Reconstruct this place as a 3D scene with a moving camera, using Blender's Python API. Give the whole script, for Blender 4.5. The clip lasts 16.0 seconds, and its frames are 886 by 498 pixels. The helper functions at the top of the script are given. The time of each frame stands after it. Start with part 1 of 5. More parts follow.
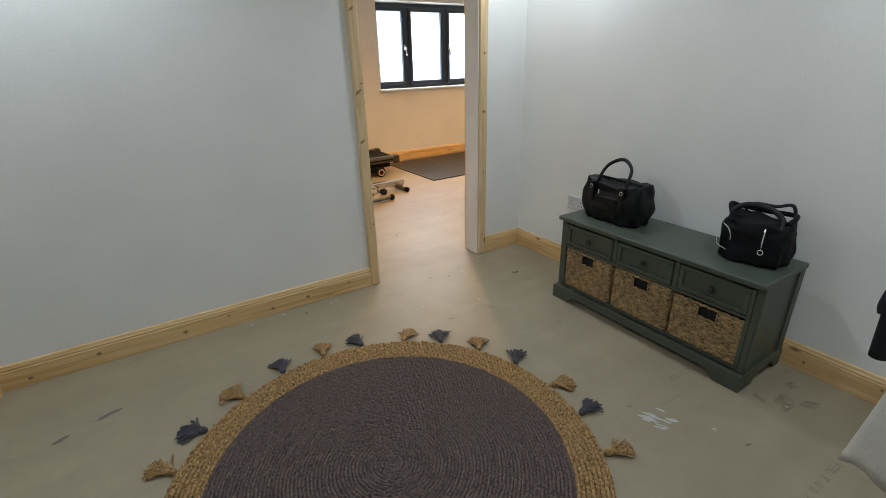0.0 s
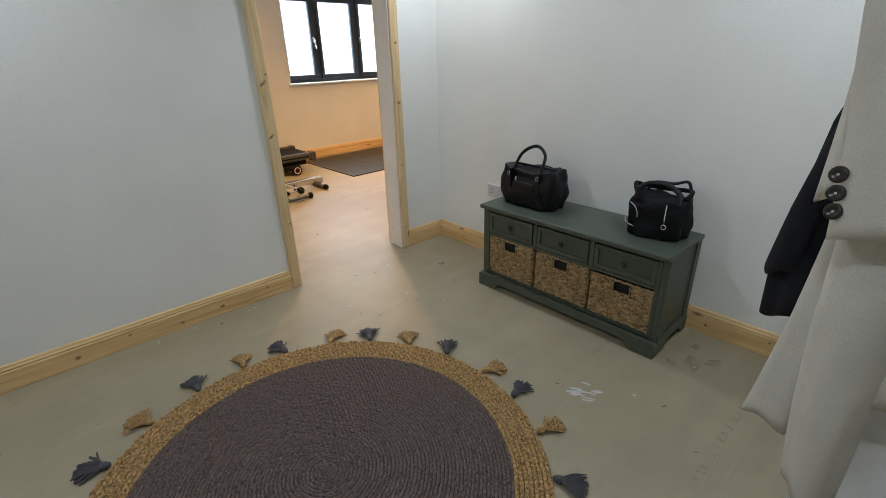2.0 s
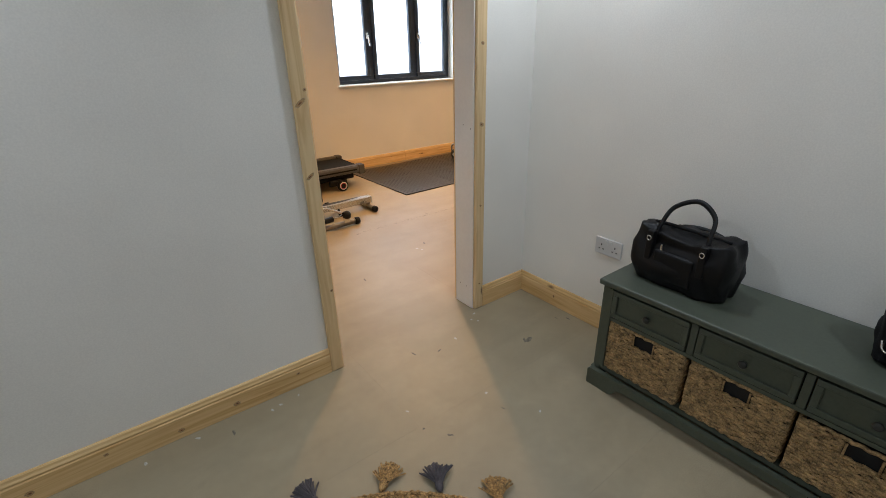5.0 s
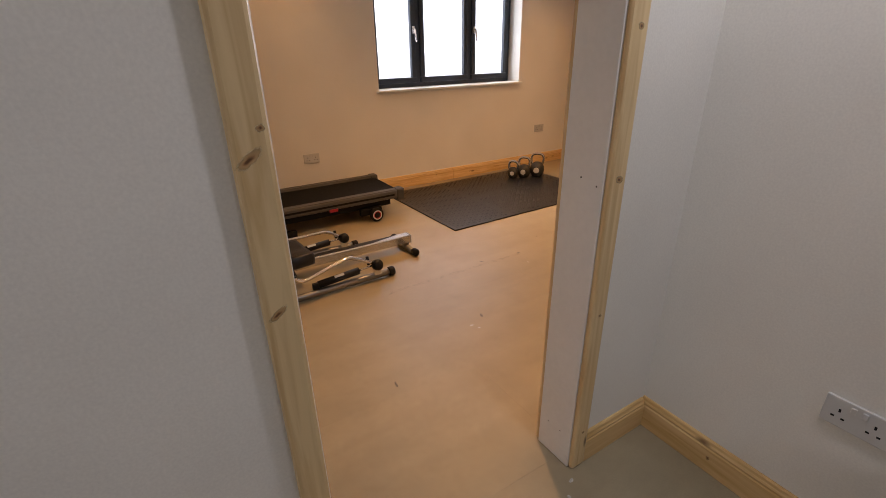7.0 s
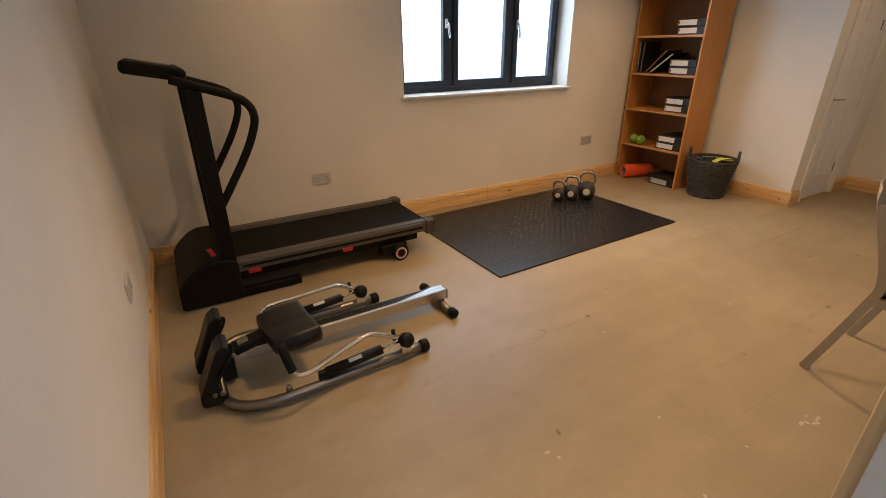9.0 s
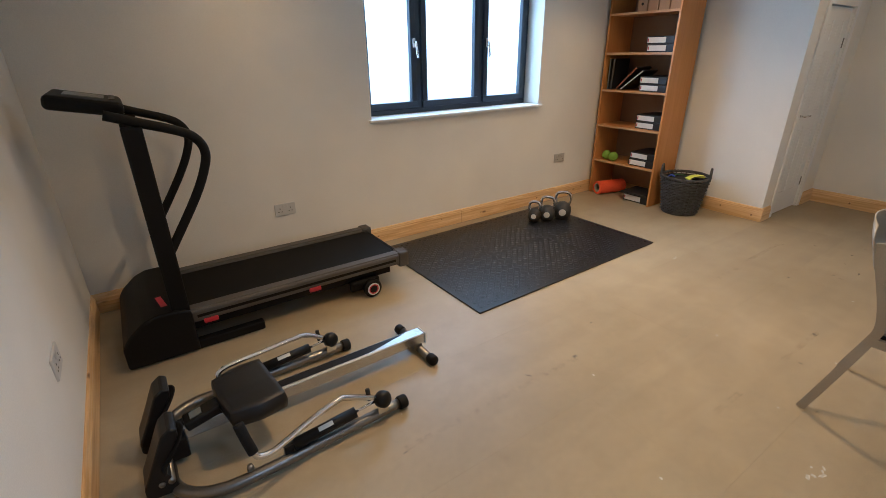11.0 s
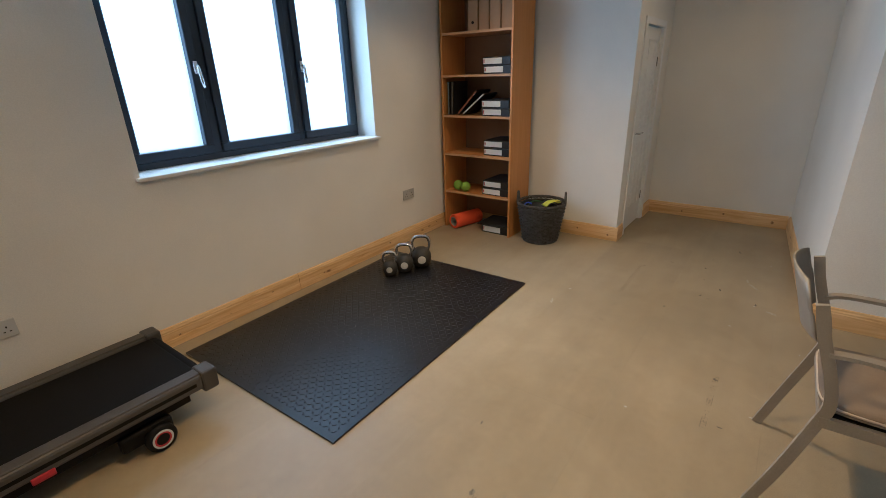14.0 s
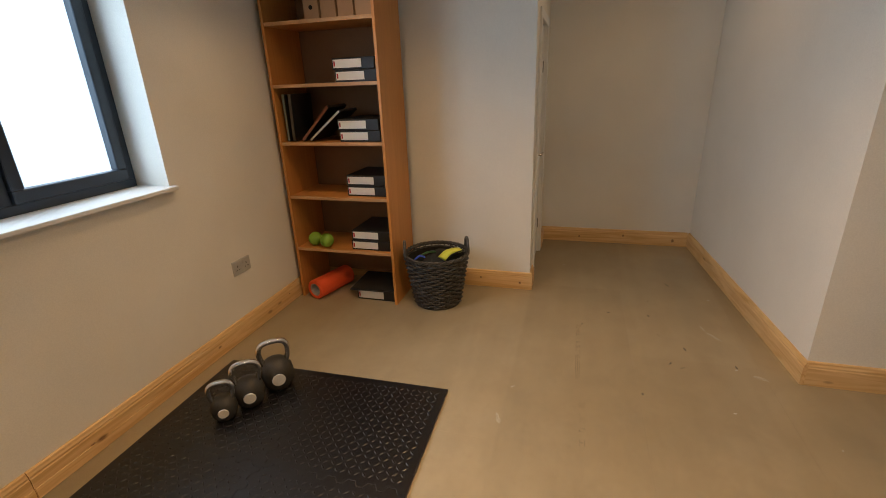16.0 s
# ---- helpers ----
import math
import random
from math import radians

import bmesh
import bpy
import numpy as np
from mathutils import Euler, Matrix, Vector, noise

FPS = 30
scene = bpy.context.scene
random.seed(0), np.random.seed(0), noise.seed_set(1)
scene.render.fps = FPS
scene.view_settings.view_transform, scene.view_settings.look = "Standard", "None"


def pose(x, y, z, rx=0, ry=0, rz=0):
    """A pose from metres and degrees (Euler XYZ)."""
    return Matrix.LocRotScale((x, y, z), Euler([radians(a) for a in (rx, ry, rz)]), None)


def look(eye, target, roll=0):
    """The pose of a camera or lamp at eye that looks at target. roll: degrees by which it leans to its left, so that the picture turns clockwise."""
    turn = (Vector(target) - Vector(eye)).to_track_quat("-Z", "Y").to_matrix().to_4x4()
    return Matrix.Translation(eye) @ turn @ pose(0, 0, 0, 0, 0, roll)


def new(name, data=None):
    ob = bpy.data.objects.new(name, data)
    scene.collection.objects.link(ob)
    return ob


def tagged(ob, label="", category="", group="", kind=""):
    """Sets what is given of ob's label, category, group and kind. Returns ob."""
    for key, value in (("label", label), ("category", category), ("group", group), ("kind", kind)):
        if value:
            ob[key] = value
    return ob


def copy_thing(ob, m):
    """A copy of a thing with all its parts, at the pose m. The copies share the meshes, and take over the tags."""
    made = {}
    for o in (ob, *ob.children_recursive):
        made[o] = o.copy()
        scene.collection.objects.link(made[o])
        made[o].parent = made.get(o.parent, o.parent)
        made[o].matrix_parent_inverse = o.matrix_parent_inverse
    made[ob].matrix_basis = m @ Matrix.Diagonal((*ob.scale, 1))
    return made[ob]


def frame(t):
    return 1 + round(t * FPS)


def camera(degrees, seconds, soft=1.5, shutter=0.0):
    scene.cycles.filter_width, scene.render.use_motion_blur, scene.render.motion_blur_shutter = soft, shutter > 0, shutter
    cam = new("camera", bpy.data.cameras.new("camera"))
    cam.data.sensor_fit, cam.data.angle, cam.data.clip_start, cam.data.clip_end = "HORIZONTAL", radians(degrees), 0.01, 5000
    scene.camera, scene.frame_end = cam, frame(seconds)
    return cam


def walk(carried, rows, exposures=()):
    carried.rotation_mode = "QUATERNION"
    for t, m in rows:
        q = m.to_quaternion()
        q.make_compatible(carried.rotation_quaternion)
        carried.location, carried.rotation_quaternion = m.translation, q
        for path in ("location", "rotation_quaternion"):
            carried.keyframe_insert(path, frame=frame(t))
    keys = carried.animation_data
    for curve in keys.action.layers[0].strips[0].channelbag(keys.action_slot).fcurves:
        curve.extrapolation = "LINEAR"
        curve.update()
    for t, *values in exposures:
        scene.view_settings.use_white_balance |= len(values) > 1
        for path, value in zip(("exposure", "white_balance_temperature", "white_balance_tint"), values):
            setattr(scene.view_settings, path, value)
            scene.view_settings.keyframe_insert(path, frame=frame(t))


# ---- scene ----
cam = camera(88.37, 16.0, 0.3)
ROWS = [
    (0, look((0.447, 0.657, 1.368), (1.437, 2.214, 0.597), -1.37)),
    (0.5, look((0.482, 0.648, 1.350), (1.595, 2.114, 0.567), -1.44)),
    (1, look((0.492, 0.650, 1.337), (1.669, 2.062, 0.548), -1.45)),
    (1.5, look((0.486, 0.656, 1.341), (1.698, 2.034, 0.545), -1.49)),
    (2, look((0.481, 0.672, 1.340), (1.716, 2.029, 0.543), -1.46)),
    (2.5, look((0.488, 0.688, 1.351), (1.724, 2.041, 0.551), -1.48)),
    (3, look((0.527, 0.718, 1.348), (1.748, 2.085, 0.550), -1.54)),
    (3.5, look((0.557, 0.844, 1.358), (1.739, 2.241, 0.552), -1.21)),
    (4, look((0.582, 1.014, 1.374), (1.749, 2.424, 0.567), -1.11)),
    (4.5, look((0.726, 1.243, 1.354), (1.874, 2.668, 0.546), -1.40)),
    (5, look((0.875, 1.476, 1.382), (1.972, 2.939, 0.571), -1.22)),
    (5.2, look((0.940, 1.576, 1.375), (2.008, 3.059, 0.563), -1.45)),
    (7.4, look((1.505, 2.704, 1.345), (2.461, 4.268, 0.545), -1.14)),
    (7.5, look((1.535, 2.779, 1.258), (2.495, 4.357, 0.491), -1.54)),
    (8, look((1.631, 2.962, 1.332), (2.570, 4.533, 0.525), -1.21)),
    (8.5, look((1.650, 3.111, 1.351), (2.572, 4.685, 0.531), -0.49)),
    (11, look((1.766, 3.455, 1.452), (2.801, 4.971, 0.658), -0.67)),
    (11.5, look((1.799, 3.447, 1.451), (2.943, 4.888, 0.665), -1.03)),
    (12, look((1.842, 3.454, 1.444), (3.075, 4.823, 0.666), -1.34)),
    (12.5, look((1.963, 3.507, 1.421), (3.262, 4.824, 0.659), -1.65)),
    (13, look((2.097, 3.600, 1.474), (3.421, 4.893, 0.715), -1.44)),
    (13.5, look((2.204, 3.797, 1.468), (3.592, 5.037, 0.736), -1.49)),
    (14, look((2.373, 3.988, 1.449), (3.863, 5.111, 0.728), -1.81)),
    (14.5, look((2.666, 4.225, 1.486), (4.232, 5.234, 0.759), -1.93)),
    (15, look((2.880, 4.437, 1.465), (4.512, 5.347, 0.752), -1.81)),
    (15.5, look((3.109, 4.634, 1.441), (4.830, 5.369, 0.735), -2.09)),
    (16, look((3.353, 4.788, 1.413), (5.151, 5.326, 0.722), -2.23)),
]
# the clip's camera first balances for the cool hall, then for the warm room
walk(cam, ROWS, [(0.0, 0.02, 6250, 10), (2.5, 0.1, 6250, 10), (4.0, 0.04, 6250, 11), (5.0, -0.1, 6350, 13), (7.3, -0.6, 7100, 26), (8.2, -0.58, 6750, 23), (8.7, -0.56, 6250, 17), (10.8, -0.34, 4750, 6), (13.0, -0.52, 4720, 4), (14.5, -0.72, 4680, 3), (15.5, -0.78, 5300, 6), (16.0, -0.76, 5750, 7)])

# ---- world and lamps ----
WX0, WX1, WZ0, WZ1, WY = 3.32, 5.065, 0.98, 2.08, 6.66
world = bpy.data.worlds.new("sky")
scene.world = world
world.use_nodes = True
wn = world.node_tree.nodes
sky = wn.new("ShaderNodeTexSky")
sky.sky_type, sky.sun_disc, sky.sun_elevation, sky.sun_rotation = "NISHITA", False, radians(35), radians(200)
world.node_tree.links.new(sky.outputs[0], wn["Background"].inputs[0])
wn["Background"].inputs[1].default_value = 0.10


def lamp(name, kind, m, power, colour, **more):
    data = bpy.data.lights.new(name, kind)
    data.energy, data.color = power, colour
    for key, value in more.items():
        if key == "size":
            data.size = value
        elif key == "size_y":
            data.shape, data.size_y = "RECTANGLE", value
        elif key == "radius":
            data.shadow_soft_size = value
        elif key == "angle":
            data.spot_size, data.spot_blend = radians(value), 0.7 if value > 160 else 1.0
    ob = new(name, data)
    ob.matrix_world = m
    return ob


sun = lamp("sun", "SUN", look((0, 0, 10), (1.2, -3.0, 7)), 0.8, (1.0, 0.97, 0.93))
sun.data.angle = radians(12)
# daylight at the window
lamp("window_daylight", "AREA", look((4.19, 7.25, 1.63), (4.19, 6.0, 1.13)), 94, (0.80, 0.91, 1.0), size=2.0, size_y=1.3)
# ceiling is out of view; hall pair at y < 1 and (3.75, 3.95) are added fill
HALL_SPOTS = [(0.10, 2.78), (2.38, 2.70), (0.15, 0.7), (2.2, 0.8)]
ROOM_SPOTS = [(3.05, 4.75), (4.60, 4.65), (3.75, 3.95), (6.50, 4.40), (2.50, 6.10), (5.30, 5.85)]
CEIL = 2.38
for sx, sy in HALL_SPOTS:
    lamp("hall_downlight_lamp", "SPOT", look((sx, sy, CEIL - 0.03), (sx, sy, 0)), 36 if sy > 2 else 36 if sx > 1 else 24, (0.865, 0.975, 1.11), radius=0.05, angle=165)
for sx, sy in ROOM_SPOTS:
    lamp("room_downlight_lamp", "SPOT", look((sx, sy, CEIL - 0.03), (sx, sy, 0)), 15 if sx > 6 else 9 if sy < 4 else (26 if sx < 4 else 58) if sy > 5 else (148 if sx < 4 else 160), (1.0, 0.55, 0.205), radius=0.04, angle=158 if sx > 6 else 118 if sy < 4 else 124 if sy > 5 else 134)


# ---- materials ----
def mat(name, base, rough=0.5, metal=0.0, var=0.15, scale=6.0, fine=120.0, bump=0.1, spec=0.5, dist=0.002):
    """Surface with a broad and a fine variation of its base colour, and a fine relief."""
    m = bpy.data.materials.new(name)
    m.use_nodes = True
    t = m.node_tree
    n, l = t.nodes, t.links
    p = n["Principled BSDF"]
    p.inputs["Roughness"].default_value, p.inputs["Metallic"].default_value = rough, metal
    p.inputs["Specular IOR Level"].default_value = spec
    co = n.new("ShaderNodeTexCoord")
    a, b = n.new("ShaderNodeTexNoise"), n.new("ShaderNodeTexNoise")
    a.inputs["Scale"].default_value, b.inputs["Scale"].default_value = scale, fine
    a.inputs["Detail"].default_value, b.inputs["Detail"].default_value = 5, 3
    for x in (a, b):
        l.new(co.outputs["Object"], x.inputs["Vector"])
    add = n.new("ShaderNodeMath")
    add.operation = "ADD"
    l.new(a.outputs["Fac"], add.inputs[0])
    l.new(b.outputs["Fac"], add.inputs[1])
    ramp = n.new("ShaderNodeMapRange")
    ramp.inputs["From Min"].default_value, ramp.inputs["From Max"].default_value = 0.7, 1.3
    ramp.inputs["To Min"].default_value, ramp.inputs["To Max"].default_value = 1 - var, 1 + var
    l.new(add.outputs[0], ramp.inputs["Value"])
    mix = n.new("ShaderNodeVectorMath")
    mix.operation = "SCALE"
    mix.inputs[0].default_value = base
    l.new(ramp.outputs[0], mix.inputs["Scale"])
    l.new(mix.outputs[0], p.inputs["Base Color"])
    if bump:
        bp = n.new("ShaderNodeBump")
        bp.inputs["Strength"].default_value, bp.inputs["Distance"].default_value = bump, dist
        l.new(b.outputs["Fac"], bp.inputs["Height"])
        l.new(bp.outputs[0], p.inputs["Normal"])
    return m


def nodes_of(m):
    t = m.node_tree
    return t.nodes, t.links, t.nodes["Principled BSDF"]


def pine(name, axis, light=(0.75, 0.52, 0.25), dark=(0.56, 0.33, 0.115), knots=0.85):
    """Varnished pine: grain along one axis with scattered dark knots."""
    m = bpy.data.materials.new(name)
    m.use_nodes = True
    n, l, p = nodes_of(m)
    p.inputs["Roughness"].default_value = 0.42
    co = n.new("ShaderNodeTexCoord")
    mp = n.new("ShaderNodeMapping")
    mp.inputs["Scale"].default_value = [2.0 if k == axis else 38.0 for k in range(3)]
    l.new(co.outputs["Object"], mp.inputs["Vector"])
    g = n.new("ShaderNodeTexNoise")
    g.inputs["Scale"].default_value, g.inputs["Detail"].default_value, g.inputs["Distortion"].default_value = 1.0, 6, 1.2
    l.new(mp.outputs[0], g.inputs["Vector"])
    c = n.new("ShaderNodeValToRGB")
    c.color_ramp.elements[0].position, c.color_ramp.elements[1].position = 0.28, 0.62
    c.color_ramp.elements[0].color, c.color_ramp.elements[1].color = (*dark, 1), (*light, 1)
    l.new(g.outputs["Fac"], c.inputs["Fac"])
    mk = n.new("ShaderNodeMapping")
    mk.inputs["Scale"].default_value = [3.2 if k == axis else 9.0 for k in range(3)]
    l.new(co.outputs["Object"], mk.inputs["Vector"])
    v = n.new("ShaderNodeTexVoronoi")
    v.inputs["Scale"].default_value, v.inputs["Randomness"].default_value = 1.0, 1.0
    l.new(mk.outputs[0], v.inputs["Vector"])
    k = n.new("ShaderNodeMapRange")
    k.inputs["From Min"].default_value, k.inputs["From Max"].default_value = 0.035, 0.105
    k.inputs["To Min"].default_value, k.inputs["To Max"].default_value = knots, 0.0
    l.new(v.outputs["Distance"], k.inputs["Value"])
    mix = n.new("ShaderNodeMix")
    mix.data_type = "RGBA"
    mix.inputs[7].default_value = (0.11, 0.045, 0.015, 1)
    l.new(k.outputs[0], mix.inputs[0])
    l.new(c.outputs[0], mix.inputs[6])
    l.new(mix.outputs[2], p.inputs["Base Color"])
    bp = n.new("ShaderNodeBump")
    bp.inputs["Strength"].default_value, bp.inputs["Distance"].default_value = 0.15, 0.002
    l.new(g.outputs["Fac"], bp.inputs["Height"])
    l.new(bp.outputs[0], p.inputs["Normal"])
    return m


def chipboard():
    """Sealed chipboard flooring: pale tan with stains, dust and scuffs."""
    m = bpy.data.materials.new("sealed_chipboard")
    m.use_nodes = True
    n, l, p = nodes_of(m)
    geo = n.new("ShaderNodeNewGeometry")
    info = n.new("ShaderNodeObjectInfo")

    def noise_of(scale, detail, dis=0.0):
        x = n.new("ShaderNodeTexNoise")
        x.inputs["Scale"].default_value, x.inputs["Detail"].default_value, x.inputs["Distortion"].default_value = scale, detail, dis
        l.new(geo.outputs["Position"], x.inputs["Vector"])
        return x

    big, mid, fine = noise_of(0.8, 3, 0.3), noise_of(34, 8, 0.4), noise_of(230, 2)
    c = n.new("ShaderNodeValToRGB")
    c.color_ramp.elements[0].position, c.color_ramp.elements[1].position = 0.3, 0.72
    c.color_ramp.elements[0].color, c.color_ramp.elements[1].color = (0.288, 0.238, 0.152, 1), (0.396, 0.331, 0.216, 1)
    l.new(big.outputs["Fac"], c.inputs["Fac"])
    tot = n.new("ShaderNodeMath")
    tot.operation = "MULTIPLY_ADD"
    tot.inputs[1].default_value = 0.45
    l.new(mid.outputs["Fac"], tot.inputs[0])
    l.new(fine.outputs["Fac"], tot.inputs[2])
    r = n.new("ShaderNodeMapRange")
    r.inputs["From Min"].default_value, r.inputs["From Max"].default_value = 0.4, 1.05
    r.inputs["To Min"].default_value, r.inputs["To Max"].default_value = 0.86, 1.13
    l.new(tot.outputs[0], r.inputs["Value"])
    q = n.new("ShaderNodeMath")
    q.operation = "MULTIPLY_ADD"
    q.inputs[1].default_value, q.inputs[2].default_value = 0.07, 0.965
    l.new(info.outputs["Random"], q.inputs[0])
    qq = n.new("ShaderNodeMath")
    qq.operation = "MULTIPLY"
    l.new(q.outputs[0], qq.inputs[0])
    l.new(r.outputs[0], qq.inputs[1])
    sm = n.new("ShaderNodeMapping")
    sm.inputs["Scale"].default_value = (0.9, 7.5, 1.0)
    l.new(geo.outputs["Position"], sm.inputs["Vector"])
    streak = n.new("ShaderNodeTexNoise")
    streak.inputs["Scale"].default_value, streak.inputs["Detail"].default_value, streak.inputs["Distortion"].default_value = 1.0, 7, 0.5
    l.new(sm.outputs[0], streak.inputs["Vector"])
    patchy = noise_of(5.5, 6, 0.8)
    both = n.new("ShaderNodeMath")
    both.operation = "ADD"
    l.new(streak.outputs["Fac"], both.inputs[0])
    l.new(patchy.outputs["Fac"], both.inputs[1])
    sr = n.new("ShaderNodeMapRange")
    sr.inputs["From Min"].default_value, sr.inputs["From Max"].default_value = 0.65, 1.35
    sr.inputs["To Min"].default_value, sr.inputs["To Max"].default_value = 0.91, 1.08
    l.new(both.outputs[0], sr.inputs["Value"])
    q3 = n.new("ShaderNodeMath")
    q3.operation = "MULTIPLY"
    l.new(qq.outputs[0], q3.inputs[0])
    l.new(sr.outputs[0], q3.inputs[1])
    s = n.new("ShaderNodeVectorMath")
    s.operation = "SCALE"
    l.new(c.outputs[0], s.inputs[0])
    l.new(q3.outputs[0], s.inputs["Scale"])
    spot = n.new("ShaderNodeTexNoise")
    spot.inputs["Scale"].default_value, spot.inputs["Detail"].default_value = 13.0, 9
    l.new(geo.outputs["Position"], spot.inputs["Vector"])
    k = n.new("ShaderNodeMapRange")
    k.inputs["From Min"].default_value, k.inputs["From Max"].default_value, k.inputs["To Max"].default_value = 0.66, 0.78, 0.22
    l.new(spot.outputs["Fac"], k.inputs["Value"])
    mix = n.new("ShaderNodeMix")
    mix.data_type = "RGBA"
    mix.inputs[7].default_value = (0.205, 0.165, 0.115, 1)
    l.new(k.outputs[0], mix.inputs[0])
    l.new(s.outputs[0], mix.inputs[6])
    l.new(mix.outputs[2], p.inputs["Base Color"])
    rr = n.new("ShaderNodeMapRange")
    rr.inputs["To Min"].default_value, rr.inputs["To Max"].default_value = 0.32, 0.6
    l.new(mid.outputs["Fac"], rr.inputs["Value"])
    l.new(rr.outputs[0], p.inputs["Roughness"])
    bp = n.new("ShaderNodeBump")
    bp.inputs["Strength"].default_value, bp.inputs["Distance"].default_value = 0.06, 0.001
    l.new(tot.outputs[0], bp.inputs["Height"])
    l.new(bp.outputs[0], p.inputs["Normal"])
    return m


PLASTER = mat("white_painted_plaster", (0.81, 0.79, 0.725), 0.75, var=0.055, scale=2.2, fine=180, bump=0.10, spec=0.25)
GLOSSW = mat("white_gloss_paint", (0.82, 0.82, 0.80), 0.35, var=0.03, scale=4, fine=60, bump=0.05)
PINE_X, PINE_Y, PINE_Z = pine("varnished_pine_along", 0), pine("varnished_pine_across", 1), pine("varnished_pine_upright", 2, (0.74, 0.55, 0.30), (0.57, 0.37, 0.17))
BOARD = chipboard()
GAP = mat("dark_joint", (0.275, 0.235, 0.172), 0.9, var=0.2)
ANTHRA = mat("anthracite_window_plastic", (0.024, 0.036, 0.052), 0.36, var=0.08, bump=0.03)
PLASTIC_W = mat("white_plastic", (0.82, 0.82, 0.80), 0.35, var=0.02, bump=0.0)
BLACKP = mat("black_plastic", (0.0065, 0.0065, 0.007), 0.42, var=0.2, fine=300, bump=0.1, spec=0.28)
RUBBER = mat("black_rubber", (0.006, 0.006, 0.0066), 0.62, var=0.2, fine=260, bump=0.15, spec=0.22)
CHROME = mat("polished_chrome", (0.75, 0.75, 0.76), 0.14, 1.0, var=0.05, bump=0.0)
STEEL = mat("satin_grey_steel", (0.21, 0.20, 0.185), 0.34, 0.9, var=0.08, fine=200, bump=0.04)


# ---- mesh helpers ----
def mesh(name, bm, material, smooth=False):
    me = bpy.data.meshes.new(name)
    bmesh.ops.recalc_face_normals(bm, faces=bm.faces)
    bm.to_mesh(me)
    bm.free()
    me.materials.append(material)
    if smooth:
        me.shade_smooth()
    return me


def part(name, bm, material, parent=None, label="", smooth=False, m=None):
    ob = new(name, mesh(name, bm, material, smooth))
    if parent:
        ob.parent = parent
    if m is not None:
        ob.matrix_local = m
    if label:
        ob["label"] = label
    return ob


def thing(name, m, label, category, group="", kind=""):
    ob = new(name)
    ob.empty_display_size = 0.1
    ob.matrix_world = m
    return tagged(ob, label, category, group, kind)


def box(x0, y0, z0, x1, y1, z1, bevel=0.0, seg=2, bm=None):
    own = bmesh.new()
    c = bmesh.ops.create_cube(own, size=1.0)
    for v in c["verts"]:
        v.co = Vector(((x0 + x1) / 2 + v.co.x * (x1 - x0), (y0 + y1) / 2 + v.co.y * (y1 - y0), (z0 + z1) / 2 + v.co.z * (z1 - z0)))
    if bevel:
        bmesh.ops.bevel(own, geom=own.edges[:], offset=bevel, segments=seg, profile=0.5, affect="EDGES")
    return join(bm, own)


def join(bm, own):
    if bm is None:
        return own
    me = bpy.data.meshes.new("tmp")
    own.to_mesh(me)
    own.free()
    bm.from_mesh(me)
    bpy.data.meshes.remove(me)
    return bm


def moved(bm, m):
    bmesh.ops.transform(bm, matrix=m, verts=bm.verts[:])
    return bm


def lathe(profile, steps=24, bm=None):
    """A closed body of revolution round z from (radius, z) pairs."""
    own = bmesh.new()
    rings = []
    for r, z in profile:
        if r < 1e-5:
            rings.append([own.verts.new((0, 0, z))])
        else:
            rings.append([own.verts.new((r * math.cos(2 * math.pi * k / steps), r * math.sin(2 * math.pi * k / steps), z)) for k in range(steps)])
    for a, b in zip(rings, rings[1:]):
        for k in range(steps):
            j = (k + 1) % steps
            q = [a[k % len(a)], a[j % len(a)], b[j % len(b)], b[k % len(b)]]
            u = list(dict.fromkeys(q))
            if len(u) > 2:
                own.faces.new(u)
    return join(bm, own)


def smooth_path(points, per=8):
    """Catmull-Rom curve through the points."""
    p = [Vector(x) for x in points]
    p = [2 * p[0] - p[1]] + p + [2 * p[-1] - p[-2]]
    out = []
    for i in range(1, len(p) - 2):
        for k in range(per):
            t = k / per
            out.append(0.5 * (2 * p[i] + (p[i + 1] - p[i - 1]) * t + (2 * p[i - 1] - 5 * p[i] + 4 * p[i + 1] - p[i + 2]) * t * t + (3 * p[i] - p[i - 1] - 3 * p[i + 1] + p[i + 2]) * t ** 3))
    out.append(p[-2])
    return out


def tube(points, r, sides=10, bm=None, flat=1.0, close=False, taper=None):
    """A tube along the points; flat squeezes it across its first side direction."""
    own = bmesh.new()
    pts = [Vector(x) for x in points]
    rings = []
    up = Vector((0.03, 0.05, 1)).normalized()
    prev = None
    for i, c in enumerate(pts):
        d = (pts[(i + 1) % len(pts)] - pts[i - 1]) if close else (pts[min(i + 1, len(pts) - 1)] - pts[max(i - 1, 0)])
        d.normalize()
        if prev is None:
            u = d.cross(up if abs(d.dot(up)) < 0.95 else Vector((1, 0, 0))).normalized()
        else:
            u = (prev - d * prev.dot(d)).normalized()
        prev = u
        w = d.cross(u)
        rr = r * (taper[i] if taper else 1)
        rings.append([own.verts.new(c + u * (math.cos(2 * math.pi * k / sides) * rr) + w * (math.sin(2 * math.pi * k / sides) * rr * flat)) for k in range(sides)])
    n = len(rings)
    for i in range(n if close else n - 1):
        a, b = rings[i], rings[(i + 1) % n]
        for k in range(sides):
            j = (k + 1) % sides
            own.faces.new((a[k], a[j], b[j], b[k]))
    if not close:
        own.faces.new(rings[0][::-1])
        own.faces.new(rings[-1])
    return join(bm, own)


